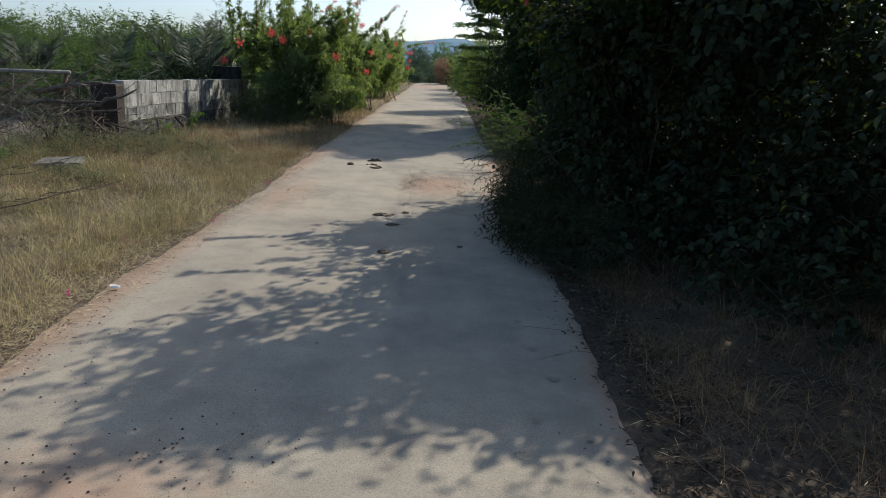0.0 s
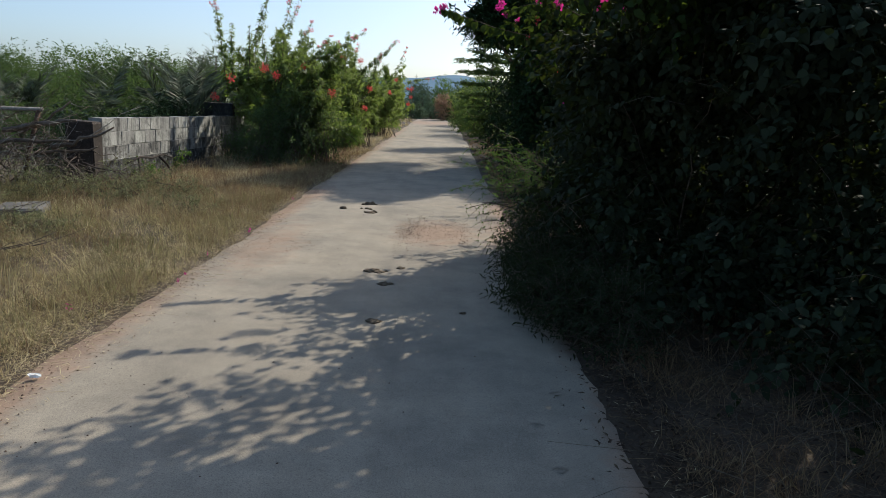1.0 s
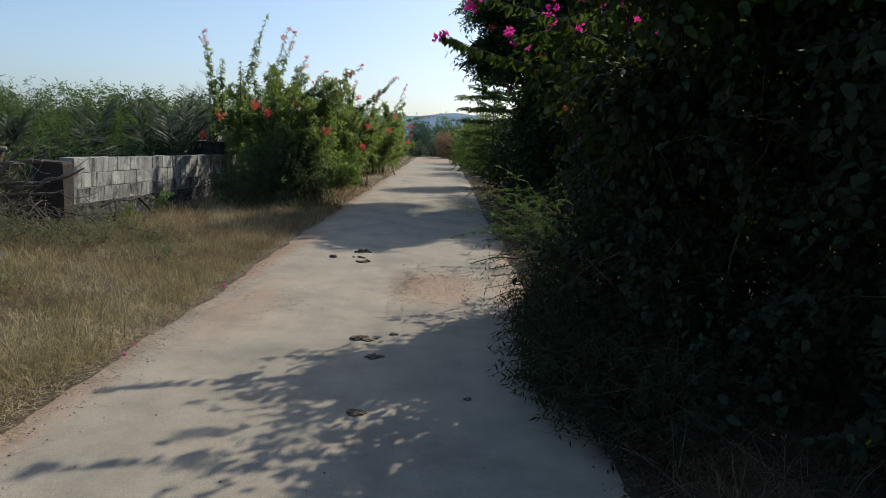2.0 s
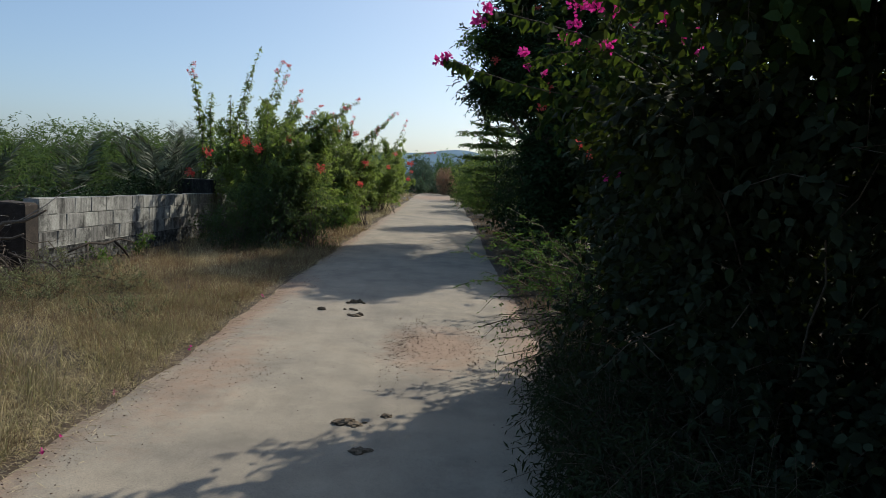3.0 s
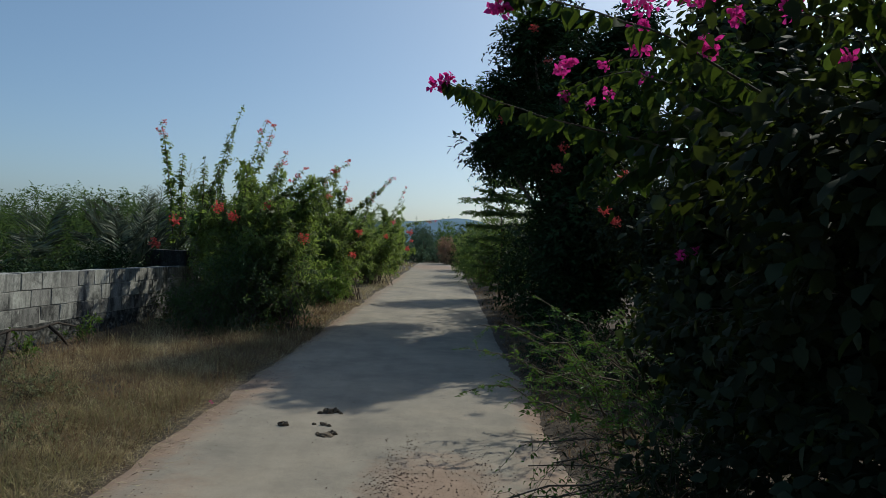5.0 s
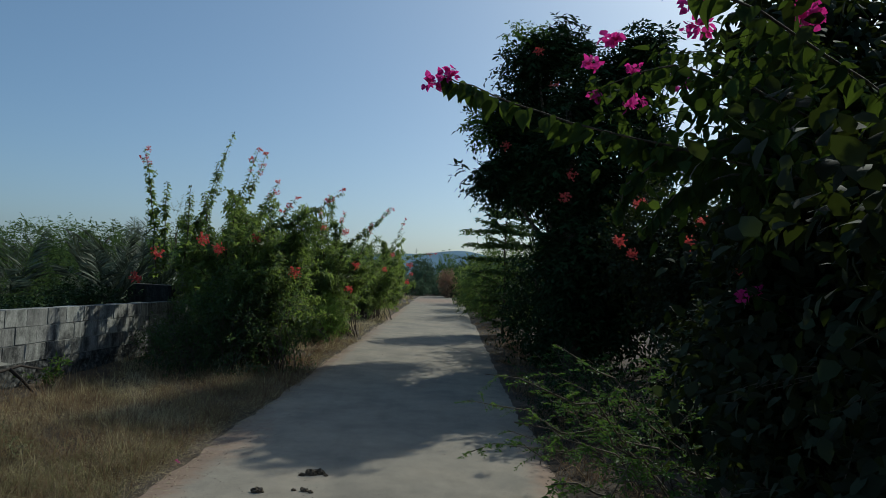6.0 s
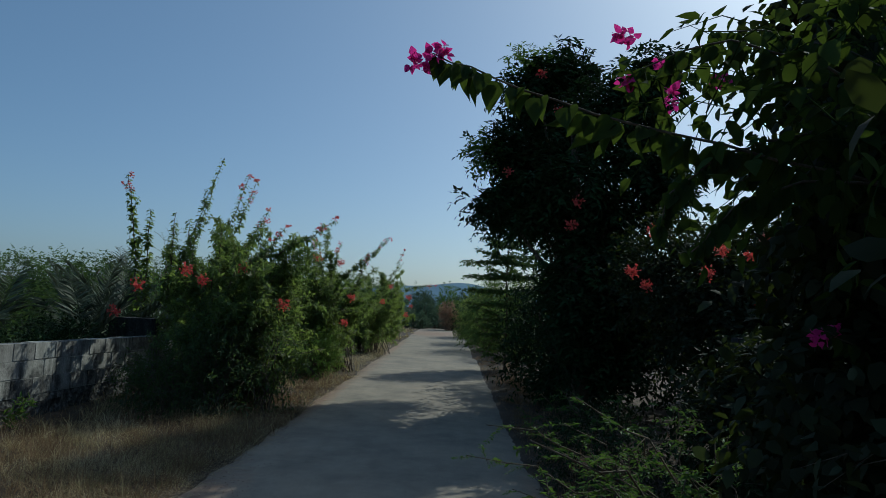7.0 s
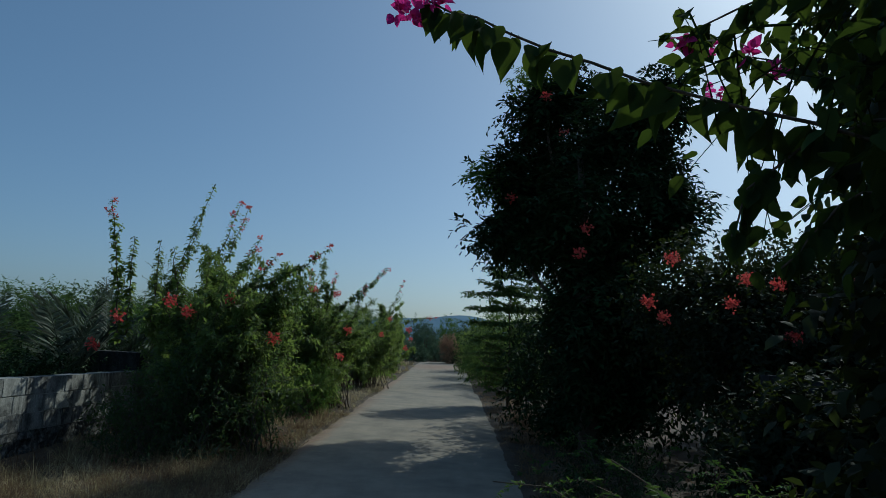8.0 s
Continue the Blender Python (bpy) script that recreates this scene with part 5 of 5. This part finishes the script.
west = lambda x, y: ((x > -4.85) | (y < 11.9) | (y > 20) | (rng.random(len(x)) < 0.2)) & (x < road_mid(y) - ROAD_HALF + 0.0 - 0.1 * np.exp(-((y - 8.5) / 2.0) ** 2) - 0.18 * rng.random(len(x)) + 0.08 * np.sin(0.9 * y + 0.4))
east = lambda x, y: (x > road_mid(y) + ROAD_HALF + 0.05 + 0.2 * rng.random(len(x)))
grass("dry_grass", "straw-coloured dry grass along the road", 100000, (-6.2, -1.8), (0.5, 15), 0.12, M_GRASS, west, 0.0018, 1.6, 0.35)
grass("dry_grass", "straw-coloured dry grass before the shrubs", 30000, (-5.3, -1.9), (14, 34), 0.17, M_GRASS, west, 0.004, 0.8)
grass("dry_grass", "small dry tufts creeping over the road's edge", 20000, (-2.45, -1.75), (0.8, 22), 0.07, M_GRASS, lambda x, y: x < road_mid(y) - ROAD_HALF + 0.02 + 0.1 * np.sin(2.3 * y) * np.sin(0.7 * y + 1), 0.0018, 1.8, 0.75)
grass("tall_grass", "taller seeding dry grass among the verge", 52000, (-6.2, -2.25), (2, 18), 0.27, M_GRASS, west, 0.0014, 1.1, 0.7)
edge = lambda x, y: (x < road_mid(y) - ROAD_HALF - 0.02 - 0.22 * rng.random(len(x)) + 0.06 * np.sin(0.9 * y + 0.4)) & (x > road_mid(y) - ROAD_HALF - 0.95)
grass("dry_grass", "thick dry grass fringing the road", 30000, (-3.2, -1.95), (1, 16), 0.13, M_GRASS, edge, 0.0018, 1.5, -2.0)
grass("green_grass", "olive grass fringing the road", 9000, (-3.2, -1.95), (5, 13), 0.17, M_GREENGRASS, edge, 0.0018, 1.2, -2.0)
grass("brown_grass", "dense rust-brown grass before the wall and the shrubs", 44000, (-5.3, -2.2), (9, 22), 0.2, M_BROWNGRASS, west, 0.0024, 1.2, 0.4)
grass("brown_grass", "feathery brown seeding grass on the verge", 48000, (-6.0, -2.2), (1, 16), 0.2, M_BROWNGRASS, west, 0.0016, 1.2, 0.7)
grass("green_grass", "greener weeds among the dry grass", 88000, (-7.5, -2.3), (1.5, 11.5), 0.19, M_GREENGRASS, lambda x, y: west(x, y) & (rng.random(len(x)) < np.clip(0.35 - 0.3 * (x + 2.6), 0.3, 1)), 0.0022, 1.2, 0.6)
grass("tall_grass", "green and straw grass growing through the branch heap", 9000, (-7.3, -5.2), (9.6, 11.6), 0.34, M_GREENGRASS, None, 0.0026, 0.9, 0.1)
grass("dry_grass", "dead matted grass under the overhanging bush", 26000, (0.95, 3.4), (1.0, 6.5), 0.17, M_BROWNGRASS, east, 0.0017, 1.7, 0.3)
grass("dry_grass", "dry grass beyond the shrubs", 16000, (-6.0, 3.0), (34, 56), 0.3, M_GRASS, lambda x, y: west(x, y) | east(x, y), 0.01)
grass("dry_grass", "dry brown grass along the shaded road's edge", 22000, (0.55, 1.7), (8.6, 30), 0.16, M_BROWNGRASS, lambda x, y: x > road_mid(y) + ROAD_HALF - 0.06 + 0.25 * rng.random(len(x)), 0.003, 1.3, 0.6)
grass("dry_grass", "dry grass and litter under the shrubs", 20000, (0.6, 4.2), (0.8, 24), 0.1, M_BROWNGRASS, east, 0.0018, 1.6, 0.5)
n = 16000
x, y = np.concatenate([0.68 + 3.3 * rng.random(n) ** 1.3, rng.uniform(-5.5, -1.95, n // 6)]), np.concatenate([rng.uniform(0.8, 14, n), rng.uniform(1, 16, n // 6)])
P = np.stack([x, y, ground_z(x, y) + 0.006 + 0.01 * rng.random(len(x))], -1)
k = (x > road_mid(y) + ROAD_HALF - 0.22 * rng.random(len(x))) | (x < road_mid(y) - ROAD_HALF + 0.05)
P = P[k]
V, F = leaf_set(P, rng.normal(size=(len(P), 3)) * (1, 1, 0.15), np.array([0, 0, 1.0]) + rng.normal(0, 0.3, (len(P), 3)), 0.03 + 0.025 * rng.random(len(P)), np.where(P[:, 0] > 0, 0.013, 0.004), curl=0.4)
tagged(part("leaf_litter", tri_mesh("leaf_litter", V, F), M_LITTER), "fallen brown leaves and straw on the earth", "litter", kind="stuff")

# litter, its colour darkened for shade, and dead stems at the great bush's foot
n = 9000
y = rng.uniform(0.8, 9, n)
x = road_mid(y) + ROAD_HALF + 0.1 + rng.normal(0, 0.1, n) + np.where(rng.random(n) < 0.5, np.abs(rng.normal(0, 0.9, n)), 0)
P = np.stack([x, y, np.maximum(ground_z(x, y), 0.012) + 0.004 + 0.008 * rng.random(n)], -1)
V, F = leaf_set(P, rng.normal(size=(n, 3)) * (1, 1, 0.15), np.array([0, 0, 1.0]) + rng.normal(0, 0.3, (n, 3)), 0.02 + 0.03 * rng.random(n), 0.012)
tagged(part("leaf_litter", tri_mesh("leaf_litter", V, F), M_LITTER), "fallen leaves strewn over the road's edge, darkened for the bush's shade", "litter", kind="stuff")
pc = []
for i in range(280):
    y0 = rng.uniform(2.2, 8)
    x0 = road_mid(y0) + ROAD_HALF + 0.15 + abs(rng.normal(0, 0.9))
    w = rng.normal(0, 1, 3) * (0.35, 0.35, 0.12)
    pc.append(tube(bend((x0, y0, 0.01), (x0 + w[0], y0 + w[1], 0.04 + abs(w[2]) * 2), -0.05, 5, 0.012), 0.0022, 3))
tagged(part("dead_stems", tri_mesh("dead_stems", *joined(pc), smooth=True), M_BARK), "thin dead stems tangled under the great shrub", "twigs", kind="stuff")

n = 21000
y = 0.6 + 29 * rng.random(n) ** 1.6
sd = rng.random(n) < 0.96
x = np.where(sd, road_mid(y) - ROAD_HALF - 0.17 + rng.normal(0, 0.16, n), road_mid(y) + ROAD_HALF + 0.12 + np.abs(rng.normal(0, 0.3, n)) - 0.15)
P = np.stack([x, y, 0.016 + 0.022 * rng.random(n) ** 2], -1)
V, F = leaf_set(P, rng.normal(size=(n, 3)) * (1, 1, 0.05), np.array([0, 0, 1.0]) + rng.normal(0, 0.3, (n, 3)), 0.03 + 0.09 * rng.random(n) ** 2, 0.0034, curl=0.12)
tagged(part("straw", tri_mesh("straw", V, F), M_STRAW), "loose straw strewn along the road's edges", "litter", kind="stuff")


def pebbles(name, label, spots, material, zf=lambda x, y: np.full(len(x), 0.012)):
    tv = np.array([(1, 0, 0), (-0.9, 0.2, 0), (0.1, 0.9, 0), (0, -1, 0), (0.1, 0, 0.75), (0, 0, -0.4)])
    tf = np.array([(4, 0, 2), (4, 2, 1), (4, 1, 3), (4, 3, 0)])
    xs, ys_, rs = [], [], []
    for cx, cy, sx, sy, k, r in spots:
        k = int(k * 1.3)
        hub = rng.normal(0, 1, (60, 2))
        pick = hub[rng.integers(0, 60, k)] + rng.normal(0, 0.4, (k, 2))
        xs.append(cx + sx * pick[:, 0]), ys_.append(cy + sy * pick[:, 1]), rs.append(r * (0.13 + 0.65 * rng.random(k) ** 4))
    x, y, r = np.concatenate(xs), np.concatenate(ys_), np.concatenate(rs)
    a = rng.random(len(x)) * 6.28
    c, s = np.cos(a), np.sin(a)
    X = tv[None, :, 0] * c[:, None] - tv[None, :, 1] * s[:, None]
    Y = tv[None, :, 0] * s[:, None] + tv[None, :, 1] * c[:, None]
    Z = np.repeat(tv[None, :, 2], len(x), 0)
    V = np.stack([x[:, None] + X * r[:, None], y[:, None] + Y * r[:, None], zf(x, y)[:, None] + Z * r[:, None] + 0.002], -1).reshape(-1, 3)
    F = (tf[None] + (np.arange(len(x)) * 6)[:, None, None]).reshape(-1, 3)
    return tagged(part(name, tri_mesh(name, V, F), material), label, "gravel", kind="stuff")


pebbles("gravel", "loose brown gravel scattered on the road", [(-0.15, 9.1, 0.26, 0.5, 1100, 0.012), (-0.42, 9.2, 0.09, 0.55, 700, 0.013), (0.2, 9.1, 0.06, 0.6, 160, 0.014), (-1.35, 8.1, 0.15, 0.3, 160, 0.012), (-1.8, 7.9, 0.2, 0.6, 500, 0.009), (-1.1, 2.35, 0.35, 0.2, 260, 0.012),
        (-0.6, 6, 0.8, 4, 420, 0.008), (-1.98, 8, 0.09, 4, 1700, 0.0095), (-2.08, 6, 0.06, 3.5, 1000, 0.011), (-1.85, 3.0, 0.25, 0.9, 260, 0.011), (0.85, 4, 0.13, 2.5, 350, 0.006), (0.75, 8, 0.15, 2.5, 400, 0.010), (-1.1, 10.6, 0.2, 0.3, 60, 0.012), (-2.0, 12.0, 0.2, 0.7, 300, 0.011), (-0.6, 18, 0.8, 6, 300, 0.010)], M_GRAVEL)

# ---- things on the ground ----
rng = np.random.default_rng(19)
def dung(cx, cy, lumps, label="dried flat dung pat on the road"):
    t = bmesh.new()
    for dx, dy, r, h in lumps:
        bm = bmesh.new()
        bmesh.ops.create_icosphere(bm, subdivisions=3, radius=1)
        for v in bm.verts:
            q = 1 + 0.3 * noise.noise(v.co * 6 + Vector((cy, 0, 0))) + 0.45 * noise.noise(v.co * 2.2 + Vector((cx * 9 + dx * 40, cy, dy)))
            v.co = Vector((dx + v.co.x * r * q, dy + v.co.y * r * 0.8 * q, max(-0.004, v.co.z * h * q)))
        me = bpy.data.meshes.new("tmp")
        bm.to_mesh(me)
        bm.free()
        t.from_mesh(me)
    ob = part("dung_pat", t, M_DUNG)
    ob.location = (cx, cy, 0.012)
    return tagged(ob, label, "dung", "dung on the road")


dung(-0.62, 7.05, [(-0.04, 0, 0.06, 0.022), (0.045, -0.02, 0.05, 0.014), (0.0, 0.035, 0.042, 0.018), (0.1, 0.02, 0.016, 0.01)])
dung(-0.4, 7.2, [(0, 0, 0.035, 0.018)])
dung(-0.5, 6.62, [(0, 0, 0.05, 0.02), (0.05, 0.02, 0.03, 0.012)])
dung(-0.48, 5.6, [(0, 0, 0.05, 0.02), (0.035, 0.01, 0.03, 0.012)])
dung(-1.14, 11.05, [(0, 0, 0.05, 0.04), (0.07, 0.03, 0.035, 0.035), (-0.06, -0.04, 0.028, 0.02), (0.12, -0.02, 0.02, 0.015), (0.02, 0.08, 0.022, 0.02)])
dung(-1.42, 10.55, [(0, 0, 0.045, 0.032)])
dung(-1.03, 10.3, [(0, 0, 0.065, 0.022), (0.05, 0.05, 0.04, 0.028), (-0.07, 0.05, 0.015, 0.012)])
dung(-1.1, 10.62, [(0, 0, 0.03, 0.022), (-0.08, 0.0, 0.018, 0.015), (0.05, -0.03, 0.02, 0.018), (-0.03, 0.06, 0.012, 0.01)])
dung(0.14, 5.9, [(0, 0, 0.025, 0.014)])

slab = tagged(part("stone_slab", bevel_box(0.54, 0.42, 0.15, 0.025, 0.02, 4), M_STONE), "rough flat stone slab lying in the grass", "stone")
slab.matrix_basis = pose(-4.83, 8.92, 0.06, 4, -3, 12)
litter = tagged(part("plastic_scrap", bevel_box(0.05, 0.035, 0.012, 0.006, 0.008, 2), M_WHITE), "small white plastic scrap at the road's edge", "litter")
litter.matrix_basis = pose(-2.08, 4.36, 0.03, 10, 15, 30)
pet = [(-2.12, 6.6), (-2.3, 4.2), (-2.1, 6.4), (-2.55, 5.6), (-2.2, 7.4), (-2.25, 11.2), (-2.15, 8.6), (-2.5, 5.5)]
for px_, py_ in pet:
    V, F = bracts((0, 0, 0.012), 0.014, 4, 0.022)
    ob = tagged(part("fallen_bract", tri_mesh("fallen_bract", V, F), M_PINK), "fallen magenta bracts on the dry verge", "petals", "fallen bracts")
    ob.location = (px_, py_, 0.01)

# ---- the old gateway and its heap of cut branches ----
rng = np.random.default_rng(20)
gate = thing("gate_frame", "rusty iron gate frame leaning in the branches", "gate", at=(-5.95, 11.1, -0.3))
part("post", tri_mesh("post", *tube([(-0.2, 0, -0.05), (-0.05, 0, 0.75), (0.15, 0, 1.42)], [0.035, 0.033, 0.032], 8), smooth=True), M_METAL, gate)
part("top_bar", tri_mesh("top_bar", *tube([(0.2, 0.0, 1.42), (-1.0, -0.1, 1.40), (-2.4, -0.2, 1.38)], [0.028] * 3, 8), smooth=True), M_BLEACH, gate)
pillar = tagged(part("gate_pillar", bevel_box(0.42, 0.3, 1.3, 0.03, 0.02), M_DARKBROWN), "brown crumbling gate pillar at the wall's end, darkened for its shaded face", "pillar", kind="structure")
pillar.location = (-5.52, 11.76, 0.3)
heap = thing("branch_heap", "tangled heap of dead grey cut branches", "brushwood", at=(-6.2, 11.0, -0.3))
for i in range(120):
    a = np.array([rng.normal(-0.3, 0.6), rng.normal(0, 0.45), rng.uniform(0.0, 0.9)])
    w = unit(np.array([rng.normal(0.3, 0.8), rng.normal(-0.2, 0.6), rng.normal(0.35, 0.5)]))
    l = rng.uniform(0.5, 1.5)
    b = a + w * l
    b[2] = max(0.05, min(b[2], 1.65))
    pts = bend(a, b, rng.normal(0, 0.1), 7, 0.03)
    pc = [tube(pts, rng.uniform(0.003, 0.011) if i > 4 else 0.024, 5)]
    for _ in range(4):
        j = rng.integers(2, 6)
        q = pts[j] + unit(w + rng.normal(0, 0.6, 3)) * rng.uniform(0.15, 0.45)
        pc.append(tube(bend(pts[j], q, 0.02, 4, 0.01), 0.004, 3))
    part("branch", tri_mesh("branch", *joined(pc), smooth=True), M_BLEACH if i % 3 == 2 else M_DEAD, heap)
for a, b, r in [((0.6, 0, 0.9), (1.45, 0.1, 1.22), 0.035), ((0.3, 0.1, 0.8), (1.3, -0.1, 0.95), 0.03), ((0.5, -0.1, 0.6), (2.0, -0.5, 0.4), 0.016), ((0.7, 0.0, 0.8), (1.9, -0.7, 0.25), 0.012), ((1.0, 0.1, 0.7), (2.3, 0.0, 0.45), 0.014), ((0.2, 0, 1.1), (0.9, 0.0, 1.55), 0.03)]:
    part("branch", tri_mesh("branch", *tube(bend(a, b, 0.03, 7, 0.025), r, 6), smooth=True), M_DEAD, heap)
for i in range(60):
    a = np.array([rng.normal(-0.5, 0.6), rng.normal(0, 0.35), rng.uniform(0.7, 1.3)])
    w = unit(np.array([rng.normal(0.3, 0.7), rng.normal(-0.1, 0.5), rng.normal(0.25, 0.35)]))
    b = a + w * rng.uniform(0.4, 1.1)
    b[2] = min(b[2], 1.75)
    pts = bend(a, b, rng.normal(0, 0.08), 6, 0.03)
    pc = [tube(pts, rng.uniform(0.003, 0.009), 4)]
    for _ in range(5):
        j = rng.integers(1, 5)
        pc.append(tube(bend(pts[j], pts[j] + unit(w + rng.normal(0, 0.7, 3)) * rng.uniform(0.1, 0.4), 0.01, 4, 0.012), 0.003, 3))
    part("branch", tri_mesh("branch", *joined(pc), smooth=True), M_BLEACH if i % 3 == 0 else M_DEAD, heap)
for a, b, r in [((0.0, -0.1, 1.12), (1.05, -0.15, 1.3), 0.036), ((-0.2, -0.2, 0.95), (0.95, -0.2, 1.02), 0.03), ((-0.9, 0.0, 1.2), (-0.4, 0.1, 1.62), 0.032)]:
    part("log", tri_mesh("log", *tube(bend(a, b, -0.02, 7, 0.02), [r, r * 1.05, r, r * 0.95, r * 0.9, r * 0.8, r * 0.5], 7), smooth=True), M_DEAD, heap)
for i in range(60):
    a = np.array([rng.normal(0.55, 0.3), rng.normal(0.15, 0.3), rng.uniform(0.1, 0.9)])
    w = unit(np.array([rng.normal(0.5, 0.5), rng.normal(-0.4, 0.5), rng.normal(0.05, 0.45)]))
    b = a + w * rng.uniform(0.4, 1.1)
    b[2] = max(0.1, min(b[2], 1.5))
    pts = bend(a, b, rng.normal(0, 0.06), 6, 0.03)
    pc = [tube(pts, rng.uniform(0.003, 0.008), 4)]
    for _ in range(5):
        j = rng.integers(1, 5)
        pc.append(tube(bend(pts[j], pts[j] + unit(w + rng.normal(0, 0.7, 3)) * rng.uniform(0.1, 0.35), 0.01, 4, 0.012), 0.0025, 3))
    part("twig", tri_mesh("twig", *joined(pc), smooth=True), M_DEAD, heap)
for a, b, r in [((-1.1, -1.0, 0.05), (0.6, -0.4, 0.95), 0.009), ((-1.2, -0.8, 0.1), (0.2, -0.5, 1.25), 0.007), ((-1.4, -0.9, 0.0), (-0.6, -0.6, 1.2), 0.006), ((-0.6, -1.1, 0.02), (0.9, -0.4, 0.7), 0.007), ((-1.6, -0.9, 0.1), (-1.2, -0.7, 1.35), 0.007)]:
    part("branch", tri_mesh("branch", *tube(bend(a, b, -0.16, 9, 0.02), r, 5), smooth=True), M_BLEACH, heap)
log = thing("fallen_branch", "dead blackened branch lying along the wall's foot", "branch", at=(-5.15, 13.2, 0))
part("stem", tri_mesh("stem", *tube([(0, -0.9, 0.28), (0.02, -0.4, 0.36), (0, 0.1, 0.30), (0, 0.6, 0.33), (0.02, 1.2, 0.2)], [0.012, 0.017, 0.02, 0.015, 0.008], 7), smooth=True), M_DARKBROWN, log)
part("fork", tri_mesh("fork", *tube([(0, -0.4, 0.34), (0.1, -0.6, 0.2), (0.15, -0.8, 0.02)], [0.025, 0.02, 0.012], 6), smooth=True), M_DARKBROWN, log)
part("fork", tri_mesh("fork", *tube([(0, 0.4, 0.32), (0.1, 0.5, 0.18), (0.12, 0.7, 0.0)], [0.025, 0.02, 0.012], 6), smooth=True), M_DARKBROWN, log)
for bx, by, sc in [(-3.6, 6.0, 1.0), (-4.6, 7.4, 1.2)]:
    t = thing("dry_branch", "thin leafless branch lying in the dry grass", "branch", "dry branches", at=(bx, by, 0))
    pc = [tube(bend((-0.7 * sc, 0.1, 0.05), (0.6 * sc, 0.3, 0.38), 0.05, 8, 0.03), 0.008, 5)]
    for j in range(5):
        u_ = -0.4 + 0.22 * j
        pc.append(tube(bend((u_ * sc, 0.18, 0.13 + 0.04 * j), (u_ * sc + 0.35, 0.25 + rng.normal(0, 0.15), 0.2 + 0.06 * j + rng.normal(0, 0.06)), 0, 5, 0.012), 0.004, 4))
    part("stem", tri_mesh("stem", *joined(pc), smooth=True), M_DEAD, t)

# ---- small weeds at the foot of the wall and the shrubs ----
for bx, by, h in [(-4.9, 10.0, 0.45), (-4.3, 10.1, 0.35), (-5.5, 9.9, 0.6), (-3.9, 10.9, 0.4), (-5.7, 9.0, 0.4), (-5.5, 8.1, 0.4), (-4.6, 11.0, 0.5), (-5.1, 7.3, 0.3), (-4.2, 7.9, 0.2), (-3.3, 9.6, 0.2), (-4.6, 6.4, 0.25)]:
    shrub("weed_clump", "wiry grey-green weeds standing in the dry grass", "shrub", [(bx, by, h * 0.45, 0.36, 0.32, h * 0.5), (bx + 0.25, by + 0.1, h * 0.3, 0.26, 0.26, h * 0.35)], 190, 9, 0.16, 0.036, 0.011, M_WEED, (bx, by, 0), 0.004, group="weeds in the grass", sticks=2, n_limb=10)
for bx, by, r, m, lab in [(-3.75, 15.75, 0.16, M_SILVER, "silvery narrow-leaved weed at the shrub's foot"), (-3.25, 15.5, 0.14, M_SILVER, "silvery narrow-leaved weed at the shrub's foot"), (-4.2, 15.6, 0.13, M_SILVER, "silvery narrow-leaved weed at the shrub's foot"),
                          (-5.05, 14.3, 0.14, M_FEATHER, "bright green weed at the wall's foot"), (-5.0, 12.9, 0.12, M_FEATHER, "bright green weed at the wall's foot"), (-5.6, 8.6, 0.2, M_FEATHER, "bright green weed in the dry grass")]:
    t = thing("weed", lab, "weed", "weeds on the verge", at=(bx, by, 0))
    (V, F), st, tw = arching((0, 0, 0), np.stack([rng.normal(0, r * 1.3, 11), rng.normal(0, r, 11), rng.uniform(0.1, 0.38, 11)], -1), 0.1, 16, 0.06, 3, 0.11 if m is M_SILVER else 0.07, 0.016 if m is M_SILVER else 0.03, 0.2, hang=0.1, stem=0.004, spread=0.05)
    part("crown", tri_mesh("crown", V, F), m, t)
    tagged(part("branchwork", tri_mesh("branchwork", *joined(st), smooth=True), M_BARK, t), kind="stuff")


def paw_print(x, y, turn):
    """Five shallow dusty pads pressed in the road's dust."""
    V, F = [], []
    for dx, dy, r in ((0, 0, 0.017), (-0.026, 0.02, 0.009), (-0.009, 0.034, 0.009), (0.011, 0.034, 0.009), (0.027, 0.02, 0.009)):
        k = len(V)
        c, sn = math.cos(turn), math.sin(turn)
        V.append((x + dx * c - dy * sn, y + dx * sn + dy * c, 0.0160))
        for j in range(9):
            a = j * 2 * math.pi / 9
            V.append((V[k][0] + r * math.cos(a) * (1 + 0.15 * math.sin(5 * a + x)), V[k][1] + r * math.sin(a), 0.0158))
        F += [(k, k + 1 + j, k + 1 + (j + 1) % 9) for j in range(9)]
    part("paw_print", tri_mesh("paw_print", V, F), M_CRACK, road)


for i, (px_, py_) in enumerate([(0.52, 3.68), (0.58, 3.3), (0.44, 2.85), (0.66, 2.72), (0.47, 4.1), (0.62, 4.5), (0.35, 2.55)]):
    paw_print(px_, py_, 0.2 * math.sin(3 * i))
